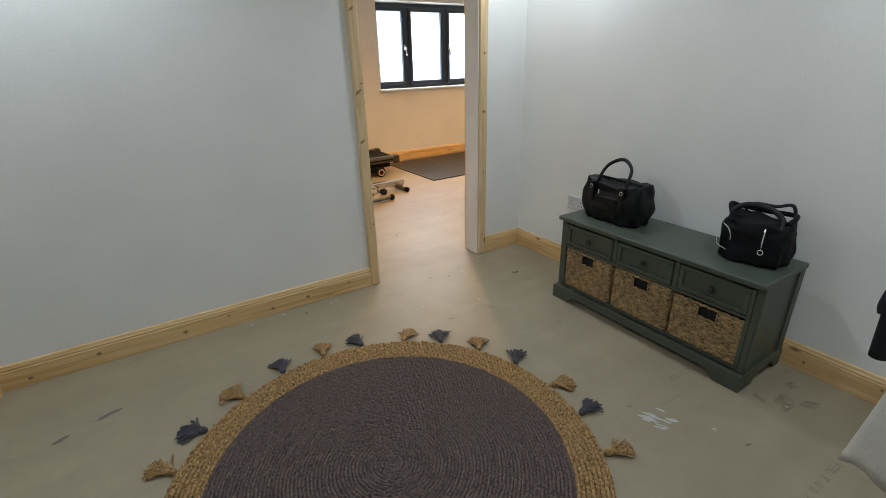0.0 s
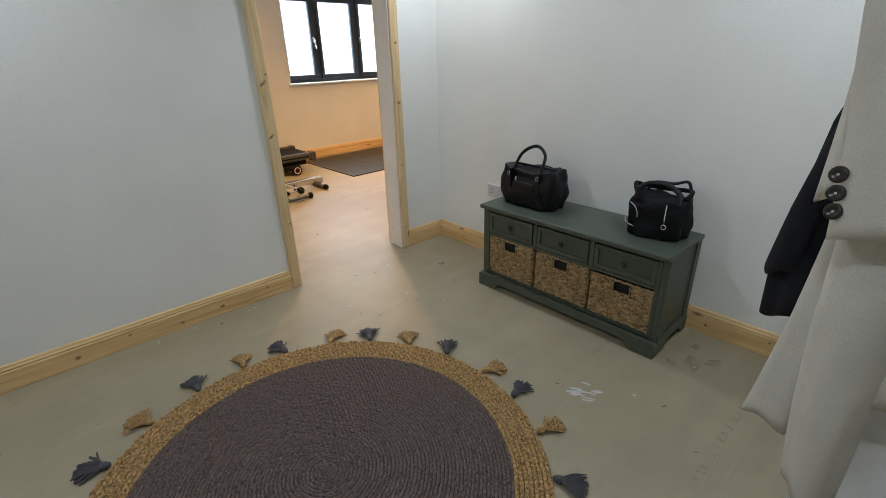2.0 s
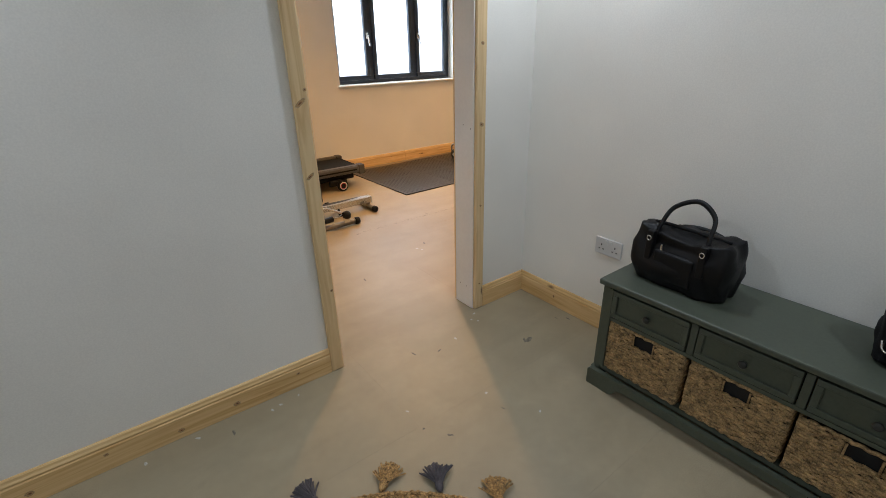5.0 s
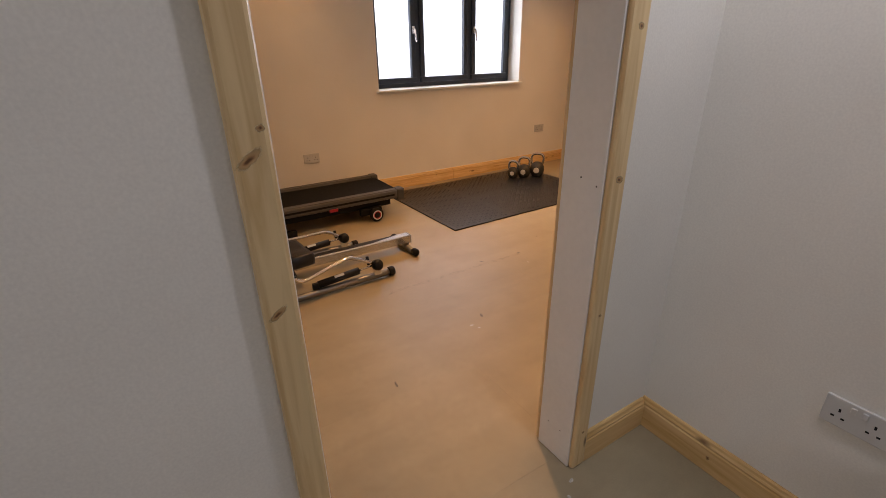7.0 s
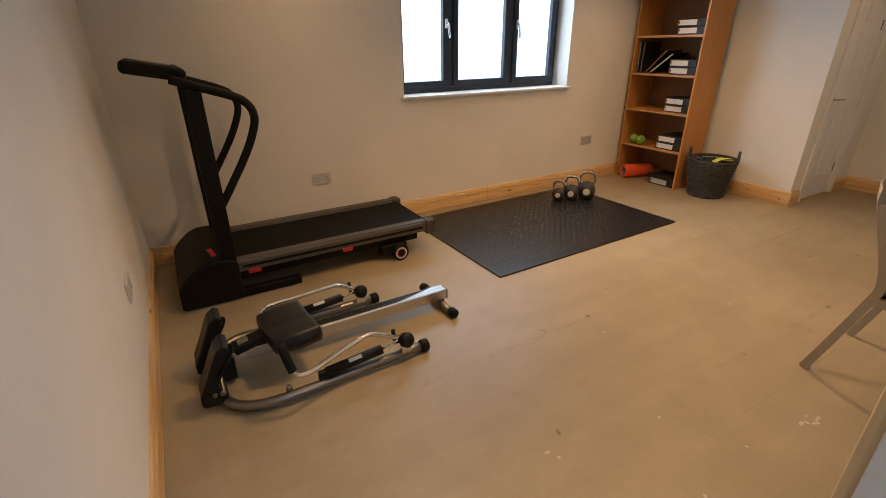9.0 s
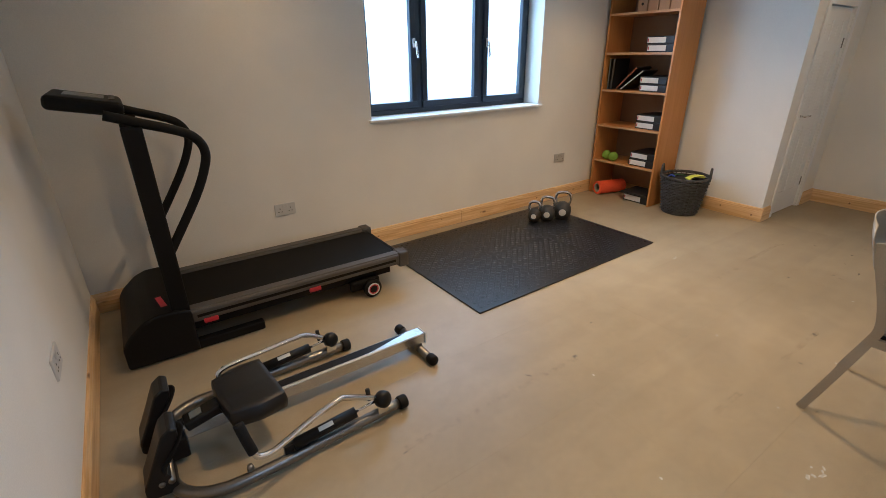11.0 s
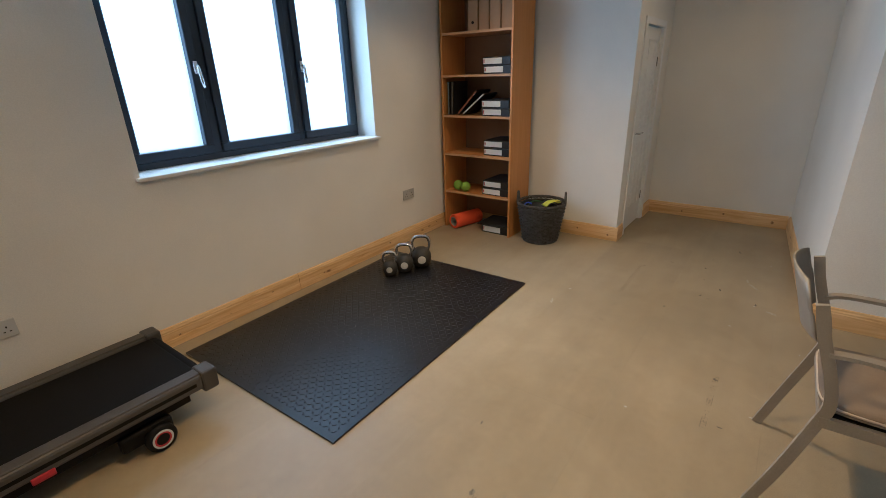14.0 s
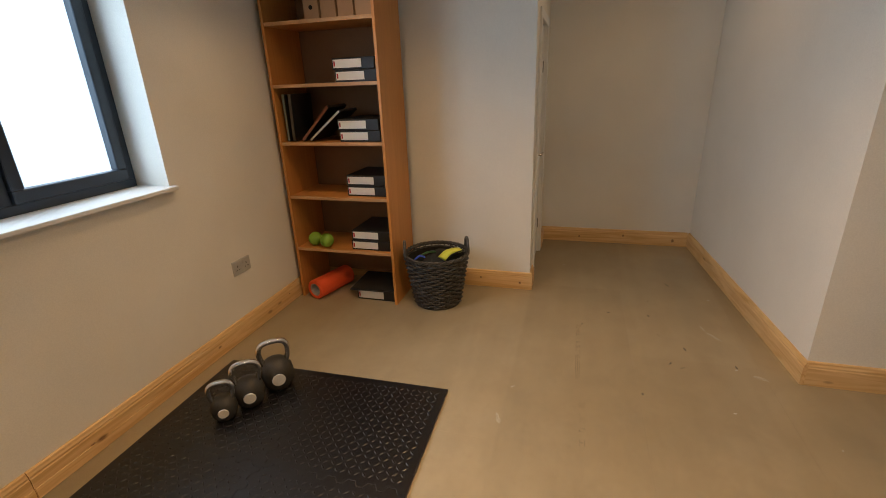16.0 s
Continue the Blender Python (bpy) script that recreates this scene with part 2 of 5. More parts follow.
def prism(outline, y0, y1, bm=None, bevel=0.0):
    """Extrudes an outline of (x, z) pairs from y0 to y1."""
    own = bmesh.new()
    a = [own.verts.new((x, y0, z)) for x, z in outline]
    b = [own.verts.new((x, y1, z)) for x, z in outline]
    own.faces.new(a)
    own.faces.new(b[::-1])
    for k in range(len(a)):
        j = (k + 1) % len(a)
        own.faces.new((a[k], b[k], b[j], a[j]))
    if bevel:
        bmesh.ops.recalc_face_normals(own, faces=own.faces)
        bmesh.ops.bevel(own, geom=own.edges[:], offset=bevel, segments=2, profile=0.5, affect="EDGES")
    return join(bm, own)


# ---- the large structure ----
HY, RY = 3.19, 3.33        # hall face and room face of the door wall
DX0, DX1 = 1.55, 2.358        # the doorway
HX1 = 2.762                  # hall's long wall
LX = 1.372                   # room's wall beside the treadmill
EX, PY = 6.348, 5.055        # end wall behind the shelf, and its corner
AX, QY = 7.465, 3.69         # alcove's end, and the wall across from the white door
QX = 5.559                   # corner of that wall
HX0, HY0 = -1.2, -1.3
TALL = CEIL + 0.06


def wall(name, boxes, label="white painted plaster wall"):
    bm = None
    for b in boxes:
        bm = box(*b, bm=bm)
    return tagged(part(name, bm, PLASTER), label, "wall", kind="structure")


DZ = 2.03
wall("wall_hall_door", [(HX0, HY, 0, DX0 - 0.03, RY, TALL), (DX1 + 0.03, HY, 0, 3.2, RY, TALL), (DX0 - 0.03, HY, DZ + 0.03, DX1 + 0.03, RY, TALL), (HX0, HY - 0.085, 0, -0.375, HY, TALL)])
wall("wall_hall_east", [(HX1, HY0, 0, HX1 + 0.14, HY, TALL)])
wall("wall_hall_south", [(HX0, HY0 - 0.14, 0, HX1 + 0.14, HY0, TALL)])
wall("wall_hall_west", [(HX0 - 0.14, HY0 - 0.14, 0, HX0, HY, TALL)])
wall("wall_room_west", [(LX - 0.14, RY, 0, LX, WY + 0.3, TALL)])
wall("wall_window", [(LX, WY, 0, WX0, WY + 0.3, TALL), (WX1, WY, 0, EX + 0.2, WY + 0.3, TALL), (WX0, WY, 0, WX1, WY + 0.3, WZ0), (WX0, WY, WZ1, WX1, WY + 0.3, TALL)])
DRX0, DRX1, DRZ = 6.57, 7.13, 1.76
wall("wall_room_end", [(EX, PY, 0, EX + 0.2, WY, TALL)])
wall("wall_alcove_door", [(EX + 0.2, PY, 0, DRX0 - 0.02, PY + 0.14, TALL), (DRX1 + 0.02, PY, 0, AX + 0.14, PY + 0.14, TALL), (DRX0 - 0.02, PY, DRZ + 0.02, DRX1 + 0.02, PY + 0.14, TALL)])
wall("wall_alcove_end", [(AX, QY - 0.14, 0, AX + 0.14, PY, TALL)])
QY2 = 3.82                   # the same wall where it meets the alcove's end: it runs slightly askew
side = bmesh.new()
for z in (0, TALL):
    side.faces.new([side.verts.new((x, y, z)) for x, y in ((QX, QY - 0.14), (AX, QY - 0.14), (AX, QY2), (QX, QY))])
ring0, ring1 = list(side.verts)[:4], list(side.verts)[4:]
for k in range(4):
    side.faces.new((ring0[k], ring0[(k + 1) % 4], ring1[(k + 1) % 4], ring1[k]))
tagged(part("wall_alcove_side", side, PLASTER), "white painted plaster wall", "wall", kind="structure")
DKY0, DKY1 = 2.25, 3.02
wall("wall_room_east", [(QX, DKY1 + 0.02, 0, QX + 0.14, QY - 0.14, TALL), (QX, 1.8, 0, QX + 0.14, DKY0 - 0.02, TALL), (QX, DKY0 - 0.02, DZ, QX + 0.14, DKY1 + 0.02, TALL)])
wall("wall_room_south", [(3.06, 1.66, 0, QX + 0.14, 1.8, TALL), (3.06, 1.8, 0, 3.2, HY, TALL)])
tagged(part("ceiling", box(HX0 - 0.14, HY0 - 0.14, CEIL, AX + 0.14, WY + 0.3, CEIL + 0.05), PLASTER), "white painted plaster ceiling", "ceiling", kind="structure")

# skirting: moulded pine boards
SK = [(0, 0), (0.018, 0), (0.018, 0.091), (0.015, 0.096), (0.016, 0.104), (0.012, 0.111), (0.010, 0.120), (0.006, 0.124), (0, 0.124)]


def skirting(x0, y0, x1, y1, nx, ny):
    """A board along a wall from one point to the other; (nx, ny) points into the room."""
    own = bmesh.new()
    ring = []
    for x, y in ((x0, y0), (x1, y1)):
        ring.append([own.verts.new((x + nx * d, y + ny * d, z + 0.001)) for d, z in SK])
    for k in range(len(SK)):
        j = (k + 1) % len(SK)
        own.faces.new((ring[0][k], ring[0][j], ring[1][j], ring[1][k]))
    own.faces.new(ring[0])
    own.faces.new(ring[1][::-1])
    return tagged(part("baseboard", own, PINE_X if ny else PINE_Y), "moulded varnished pine skirting board with knots", "skirting board", kind="structure")


AW = 0.066
skirting(-0.357, HY, DX0 - AW, HY, 0, -1)
skirting(HX0, HY - 0.085, -0.375, HY - 0.085, 0, -1)
skirting(-0.375, HY - 0.103, -0.375, HY, 1, 0)
skirting(DX1 + AW, HY, HX1 - 0.018, HY, 0, -1)
skirting(HX1, HY0, HX1, HY, -1, 0)
skirting(LX, RY, LX, WY - 0.018, 1, 0)
skirting(LX, WY, 4.15, WY, 0, -1)
skirting(4.153, WY, EX - 0.018, WY, 0, -1)
skirting(EX, PY - 0.018, EX, WY, -1, 0)
skirting(EX, PY, DRX0 - 0.07, PY, 0, -1)
skirting(DRX1 + 0.065, PY, AX - 0.018, PY, 0, -1)
skirting(AX, QY2 + 0.018, AX, PY, -1, 0)
skirting(QX - 0.018, QY - 0.0012, AX, QY2, 0, 1)
skirting(QX, DKY1 + 0.075, QX, QY, -1, 0)
skirting(DX1 + AW, RY, 3.2, RY, 0, 1)


for k, (x0, x1) in enumerate(((LX + 0.02, 4.15), (4.153, EX - 0.02))):
    tagged(part("trim_%d" % (k + 1), box(x0, WY - 0.0225, 0.001, x1, WY - 0.018, 0.050, 0.0015, 1), PINE_X), "plain lower pine strip of the skirting", "trim", kind="structure")


# door lining and architraves of the hall doorway
def upright(name, b, material, label, cat, bevel=0.004):
    return tagged(part(name, box(*b, bevel=bevel), material), label, cat, kind="structure")


for x0, x1, n in ((DX0 - 0.03, DX0, 1), (DX1, DX1 + 0.03, 2)):
    upright("door_lining_%d" % n, (x0, HY - 0.002, 0.001, x1, RY + 0.002, DZ), GLOSSW, "white painted timber door lining with nail holes", "door lining", 0.002)
upright("door_lining_3", (DX0 - 0.03, HY - 0.002, DZ, DX1 + 0.03, RY + 0.002, DZ + 0.03), GLOSSW, "white painted timber door lining head", "door lining", 0.002)
for y0, y1 in ((HY - 0.022, HY), (RY, RY + 0.022)):
    for x0, x1 in ((DX0 - AW, DX0 - 0.004), (DX1 + 0.004, DX1 + AW)):
        upright("architrave_1", (x0, y0, 0.001, x1, y1, DZ + 0.004), PINE_Z, "rounded bare pine architrave with knots", "architrave", 0.009)
    upright("architrave_1", (DX0 - AW, y0, DZ + 0.005, DX1 + AW, y1, DZ + 0.067), PINE_X, "rounded bare pine architrave head", "architrave", 0.009)

# ---- more materials ----
SAGE = mat("sage_green_paint", (0.071, 0.083, 0.059), 0.45, var=0.10, scale=5, fine=90, bump=0.06)
KNOB = mat("dark_knob", (0.03, 0.032, 0.028), 0.35, var=0.1)
SEAGRASS = mat("woven_seagrass", (0.36, 0.235, 0.105), 0.75, var=0.7, scale=45, fine=220, bump=0.5)
DARK = mat("dark_fill_and_backing", (0.012, 0.011, 0.010), 0.9, var=0.2)
LEATHER = mat("black_leather", (0.0035, 0.0035, 0.004), 0.48, var=0.3, scale=14, fine=320, bump=0.35, spec=0.3)
NYLON = mat("black_nylon", (0.0035, 0.0035, 0.004), 0.75, var=0.3, scale=18, fine=500, bump=0.3, spec=0.25)
JUTE = mat("natural_jute", (0.36, 0.215, 0.080), 0.85, var=0.9, scale=95, fine=260, bump=0.5)
GREYJUTE = mat("mauve_grey_jute", (0.128, 0.091, 0.077), 0.9, var=0.65, scale=110, fine=300, bump=0.5)
TASSEL_G = mat("grey_cotton", (0.080, 0.072, 0.078), 0.9, var=0.3, scale=40, fine=260, bump=0.4)
WOOL = mat("oatmeal_wool", (0.67, 0.63, 0.545), 0.92, var=0.10, scale=7, fine=420, bump=0.45, dist=0.004)
NAVY = mat("navy_wool", (0.0045, 0.0045, 0.008), 0.95, var=0.25, scale=8, fine=420, bump=0.4)
BUTTON = mat("dark_horn_button", (0.03, 0.022, 0.014), 0.3, var=0.4, scale=60)
TMBLACK = mat("treadmill_charcoal_plastic", (0.0055, 0.005, 0.0044), 0.5, var=0.2, scale=8, fine=260, bump=0.15, spec=0.2)
TMGREY = mat("treadmill_grey_rail", (0.085, 0.077, 0.067), 0.42, 0.3, var=0.12, fine=200, bump=0.05)
CAPGREY = mat("dark_grey_moulding", (0.06, 0.055, 0.05), 0.45, var=0.15, fine=260, bump=0.1)
BELT = mat("running_belt", (0.0042, 0.004, 0.0038), 0.72, var=0.2, fine=500, bump=0.25, spec=0.18)
RED = mat("red_plastic", (0.42, 0.02, 0.03), 0.4, var=0.1)
SCREEN = mat("grey_display", (0.16, 0.17, 0.16), 0.25, var=0.1)
VINYL = mat("black_vinyl", (0.008, 0.008, 0.009), 0.36, var=0.25, fine=380, bump=0.3)
ALU = mat("brushed_silver_rail", (0.60, 0.61, 0.62), 0.26, 0.9, var=0.06, fine=160, bump=0.03)
DECAL = mat("black_decal", (0.010, 0.011, 0.014), 0.3, var=0.1, spec=0.2)
PALE = mat("pale_print", (0.55, 0.58, 0.58), 0.5, var=0.05)
FOAM = mat("black_foam", (0.0050, 0.0055, 0.0078), 0.33, var=0.2, scale=9, fine=330, bump=0.12, spec=0.62)
IRON = mat("kettlebell_grey_iron", (0.038, 0.036, 0.032), 0.55, 0.2, var=0.25, scale=20, fine=260, bump=0.3)
WEIGHTDISC = mat("white_weight_disc", (0.62, 0.61, 0.57), 0.5, var=0.08)
SHELFWOOD = pine("orange_beech_laminate", 2, (0.56, 0.255, 0.062), (0.50, 0.215, 0.046), 0.0)
BACKPANEL = mat("grey_brown_hardboard", (0.25, 0.145, 0.07), 0.6, var=0.12, scale=5, fine=160, bump=0.05)
SHELFEDGE = mat("beech_edge", (0.52, 0.30, 0.13), 0.45, var=0.1)
CARD = mat("brown_card_file", (0.37, 0.225, 0.115), 0.8, var=0.08, fine=200)
FILEBLACK = mat("black_box_file", (0.013, 0.013, 0.014), 0.45, var=0.15, fine=260, bump=0.1)
LABEL = mat("white_paper_label", (0.74, 0.74, 0.72), 0.7, var=0.03, bump=0.0)
LIME = mat("green_ball_rubber", (0.22, 0.40, 0.03), 0.55, var=0.15, fine=200, bump=0.15)
ORANGE = mat("orange_foam", (0.80, 0.10, 0.02), 0.6, var=0.12, fine=120, bump=0.3)
RUST = mat("muted_rust_spine", (0.22, 0.075, 0.03), 0.6, var=0.15)
ROLLCORE = mat("grey_roller_core", (0.45, 0.42, 0.38), 0.7, var=0.1)
WILLOW = mat("grey_washed_willow", (0.062, 0.057, 0.052), 0.65, var=0.75, scale=30, fine=160, bump=0.4)
CLOTH = mat("black_cloth", (0.015, 0.016, 0.015), 0.9, var=0.3, fine=260, bump=0.4)
YELLOW = mat("yellow_booklet", (0.62, 0.66, 0.06), 0.6, var=0.1)
BLUE = mat("blue_band", (0.05, 0.09, 0.50), 0.5, var=0.1)
GREENB = mat("green_band", (0.03, 0.10, 0.03), 0.6, var=0.1)
CHAIRPAINT = mat("greige_painted_metal", (0.34, 0.31, 0.26), 0.42, 0.25, var=0.08, scale=8, fine=220, bump=0.06)
CUSHION = mat("beige_cushion_fabric", (0.25, 0.195, 0.14), 0.9, var=0.12, scale=9, fine=420, bump=0.35)
PIPING = mat("pale_piping", (0.52, 0.45, 0.36), 0.8, var=0.1)
DARKWOOD = pine("dark_brown_door", 2, (0.06, 0.026, 0.012), (0.035, 0.014, 0.006), 0.0)
PRINT = mat("faded_floor_print", (0.195, 0.163, 0.118), 0.8, var=0.3, fine=300)
SCUFF = mat("floor_scuff", (0.17, 0.15, 0.115), 0.7, var=0.5, scale=60)
CHALK = mat("white_paint_smear", (0.50, 0.49, 0.455), 0.75, var=0.25, scale=30)
SMUDGE = mat("pale_dust", (0.43, 0.39, 0.31), 0.85, var=0.2, scale=40)
SWITCHMETAL = mat("grey_socket", (0.55, 0.54, 0.52), 0.4, 0.2, var=0.04)


def frosted():
    """Frosted double glazing lit from outside."""
    m = bpy.data.materials.new("frosted_glass")
    m.use_nodes = True
    n, l = m.node_tree.nodes, m.node_tree.links
    n.remove(n["Principled BSDF"])
    out = n["Material Output"]
    tr, gl, mix = n.new("ShaderNodeBsdfTranslucent"), n.new("ShaderNodeBsdfGlossy"), n.new("ShaderNodeMixShader")
    tc, cl, rm = n.new("ShaderNodeTexCoord"), n.new("ShaderNodeTexNoise"), n.new("ShaderNodeValToRGB")
    cl.inputs["Scale"].default_value, cl.inputs["Detail"].default_value = 1.3, 1
    rm.color_ramp.elements[0].position, rm.color_ramp.elements[1].position = 0.35, 0.65
    rm.color_ramp.elements[0].color, rm.color_ramp.elements[1].color = (0.50, 0.52, 0.53, 1), (0.58, 0.59, 0.595, 1)
    l.new(tc.outputs["Object"], cl.inputs["Vector"])
    l.new(cl.outputs["Fac"], rm.inputs["Fac"])
    l.new(rm.outputs[0], tr.inputs["Color"])
    gl.inputs["Roughness"].default_value = 0.25
    mix.inputs[0].default_value = 0.05
    no, bp, co = n.new("ShaderNodeTexNoise"), n.new("ShaderNodeBump"), n.new("ShaderNodeTexCoord")
    no.inputs["Scale"].default_value = 240
    bp.inputs["Strength"].default_value, bp.inputs["Distance"].default_value = 0.2, 0.001
    l.new(co.outputs["Object"], no.inputs["Vector"])
    l.new(no.outputs["Fac"], bp.inputs["Height"])
    l.new(bp.outputs[0], gl.inputs["Normal"])
    l.new(tr.outputs[0], mix.inputs[1])
    l.new(gl.outputs[0], mix.inputs[2])
    l.new(mix.outputs[0], out.inputs[0])
    return m


FROST = frosted()


# ---- window ----
def window():
    w = thing("window_1", pose(4.19, 6.88, 0.98), "anthracite three-light window with frosted panes in a white reveal", "window", kind="structure")
    ox, oz = 4.16, 1.0
    x0, x1, top = 3.293, 5.031, 2.095
    fr = None
    for b in ((x0, x1, 1.003, 1.045), (x0, x1, top - 0.045, top)):
        fr = box(b[0] - ox, -0.03, b[2] - oz, b[1] - ox, 0.05, b[3] - oz, 0.003, bm=fr)
    for a, b in ((x0, x0 + 0.04), (3.807, 3.857), (4.447, 4.497), (x1 - 0.04, x1)):
        fr = box(a - ox, -0.03, 0.045, b - ox, 0.05, top - 0.045 - oz, 0.003, bm=fr)
    part("window_frame", fr, ANTHRA, w)
    for a, b in ((x0 + 0.04, 3.807), (3.857, 4.447), (4.497, x1 - 0.04)):
        z0, z1, s = 1.047, top - 0.047, 0.052
        sash = None
        for q in ((a, z0, b, z0 + s), (a, z1 - s, b, z1), (a, z0 + s, a + s, z1 - s), (b - s, z0 + s, b, z1 - s)):
            sash = box(q[0] + 0.001 - ox, -0.048, q[1] - oz, q[2] - 0.001 - ox, 0.03, q[3] - oz, 0.006, bm=sash)
        sh = part("sash", sash, ANTHRA, w)
        pane = part("pane", box(a + s - 0.004 - ox, -0.01, z0 + s - 0.004 - oz, b - s + 0.004 - ox, -0.004, z1 - s + 0.004 - oz), FROST, sh, "frosted glass pane")
        pane.visible_shadow = False
    for hx, side in ((3.782, 1), (4.524, 1)):
        h = box(hx - 0.012 - ox, -0.064, 0.505, hx + 0.012 - ox, -0.048, 0.575, 0.004)
        h = tube([(hx - ox, -0.066, 0.545), (hx - ox, -0.088, 0.545), (hx - ox, -0.092, 0.52), (hx - ox + 0.01 * side, -0.092, 0.43)], 0.0085, 8, h)
        part("window_handle", h, CHROME, w, "satin chrome window handle", True)
    part("window_sill", box(3.265 - ox, -0.258, -0.012, 5.057 - ox, -0.031, 0.008, 0.005), GLOSSW, w, "white painted sill board")


window()


# ---- sockets ----
PLASTIC_S = mat("aged_white_plastic", (0.60, 0.60, 0.58), 0.35, var=0.02, bump=0.0)

def socket_plate(m, material=PLASTIC_S, label="white plastic double wall socket"):
    """A double socket: local x runs along the wall, y out of the wall, z up."""
    s = thing("wall_socket", m, label, "socket", "double sockets on the walls")
    part("plate", box(-0.073, 0.0, -0.043, 0.073, 0.009, 0.043, 0.003), material, s)
    for cx in (-0.037, 0.037):
        pins = None
        for px, pz, w, h in ((0, 0.008, 0.005, 0.010), (-0.011, -0.014, 0.008, 0.005), (0.011, -0.014, 0.008, 0.005)):
            pins = box(cx + px - w / 2, 0.0088, pz - h / 2, cx + px + w / 2, 0.0098, pz + h / 2, bm=pins)
        part("pin_holes", pins, BLACKP, s)
        part("rocker", box(cx * 0.32 - 0.006, 0.0085, 0.016, cx * 0.32 + 0.006, 0.0125, 0.034, 0.0015), material, s)
    return s


socket_plate(pose(2.59, WY, 0.432, 0, 0, 180))
socket_plate(pose(5.42, WY, 0.432, 0, 0, 180), SWITCHMETAL, "greyish double wall socket near the shelving")
socket_plate(pose(LX, 5.35, 0.45, 0, 0, -90), label="white plastic double wall socket beside the treadmill")
socket_plate(pose(HX1, 2.626, 0.461, 0, 0, 90), label="white plastic double wall socket behind the bag")


# ---- alcove door ----
def panel_door():
    d = thing("door_2", pose(DRX0, PY + 0.02, 0.006), "closed white panelled door with chrome lever handle", "door", kind="structure")
    w, h = DRX1 - DRX0, DRZ - 0.008
    bm = None
    st = 0.095
    mid0, mid1 = w / 2 - 0.045, w / 2 + 0.045
    for b in ((0, 0, st, h), (w - st, 0, w, h)):
        bm = box(b[0], 0, b[1], b[2], 0.035, b[3], bm=bm)
    for z0, z1 in ((0, 0.2), (0.80, 0.93), (1.42, 1.50), (h - 0.1, h)):
        bm = box(st + 0.0004, 0, z0, w - st - 0.0004, 0.0345, z1, bm=bm)
    for z0, z1 in ((0.2, 0.80), (0.93, 1.42), (1.50, h - 0.1)):
        bm = box(mid0, 0.0005, z0 + 0.0004, mid1, 0.034, z1 - 0.0004, bm=bm)
    part("leaf", bm, GLOSSW, d)
    for x0, x1 in ((st, w / 2 - 0.045), (w / 2 + 0.045, w - st)):
        for z0, z1 in ((0.2, 0.80), (0.93, 1.42), (1.50, h - 0.1)):
            p = box(x0, 0.005, z0, x1, 0.03, z1)
            p = box(x0 + 0.03, 0.002, z0 + 0.03, x1 - 0.03, 0.012, z1 - 0.03, 0.006, 1, p)
            part("door_panel", p, GLOSSW, d)
    hd = box(0.035, -0.008, 0.80, 0.075, 0.0, 0.95, 0.004)
    hd = tube([(0.055, -0.006, 0.90), (0.055, -0.045, 0.90), (0.065, -0.052, 0.90), (0.16, -0.052, 0.898)], 0.008, 10, hd)
    part("door_handle", hd, CHROME, d, "chrome lever handle", True)
    for z in (0.25, 1.48):
        part("hinge", box(w - 0.012, -0.006, z - 0.04, w + 0.003, 0.0, z + 0.04, 0.002), STEEL, d, "grey steel hinge")
    for x0, x1, z0, z1 in ((DRX0 - 0.06, DRX0 - 0.004, 0.001, DRZ + 0.06), (DRX1 + 0.004, DRX1 + 0.06, 0.001, DRZ + 0.06), (DRX0 - 0.004, DRX1 + 0.004, DRZ + 0.004, DRZ + 0.06)):
        upright("architrave_2", (x0, PY - 0.014, z0, x1, PY, z1), GLOSSW, "white painted door architrave", "architrave", 0.005)
    for x0, x1, z0, z1 in ((DRX0 - 0.019, DRX0 - 0.002, 0.001, DRZ + 0.019), (DRX1 + 0.002, DRX1 + 0.019, 0.001, DRZ + 0.019)):
        upright("door_lining_4", (x0, PY + 0.001, z0, x1, PY + 0.139, z1), GLOSSW, "white painted door lining", "door lining", 0.0)


panel_door()


# dark door with a pine architrave beyond the chair
def brown_door():
    d = thing("door_3", pose(QX + 0.03, DKY0, 0.006), "closed dark brown wooden door", "door", kind="structure")
    bm = box(0, 0, 0, 0.04, DKY1 - DKY0, DZ - 0.02, 0.003)
    part("leaf", bm, DARKWOOD, d)
    for y0, y1 in ((0.1, 0.33), (0.43, 0.66)):
        for z0, z1 in ((0.22, 0.85), (1.0, 1.85)):
            part("door_panel", box(-0.008, y0, z0, 0.004, y1, z1, 0.005, 1), DARKWOOD, d)
    upright("architrave_3", (QX - 0.022, DKY1 + 0.004, 0.001, QX, DKY1 + 0.072, DZ + 0.06), PINE_Z, "bare pine architrave", "architrave", 0.009)
    upright("architrave_3", (QX - 0.022, DKY0 - 0.072, 0.001, QX, DKY0 - 0.004, DZ + 0.06), PINE_Z, "bare pine architrave", "architrave", 0.009)


brown_door()


# ---- nail holes and knots on the doorway ----
def spots(name, places, r, material, normal, label, aspect=0.62, tilt=0.0):
    """Flush ovals in timber: nail holes or knots; the colour fades to the rim."""
    for x, y, z, k in places:
        bm = bmesh.new()
        bm.faces.new([bm.verts.new((math.cos(2 * math.pi * q / 20), math.sin(2 * math.pi * q / 20), 0)) for q in range(20)])
        turn = {"y": pose(0, 0, 0, 90, 0, 0), "x": pose(0, 0, 0, 0, -90, 0)}[normal]
        m = Matrix.Translation((x, y, z)) @ turn @ pose(0, 0, 0, 0, 0, tilt) @ Matrix.Diagonal((r * k, r * k * aspect, 1, 1))
        tagged(part(name, bm, material, None, "", False, m), label, "knot", kind="structure")


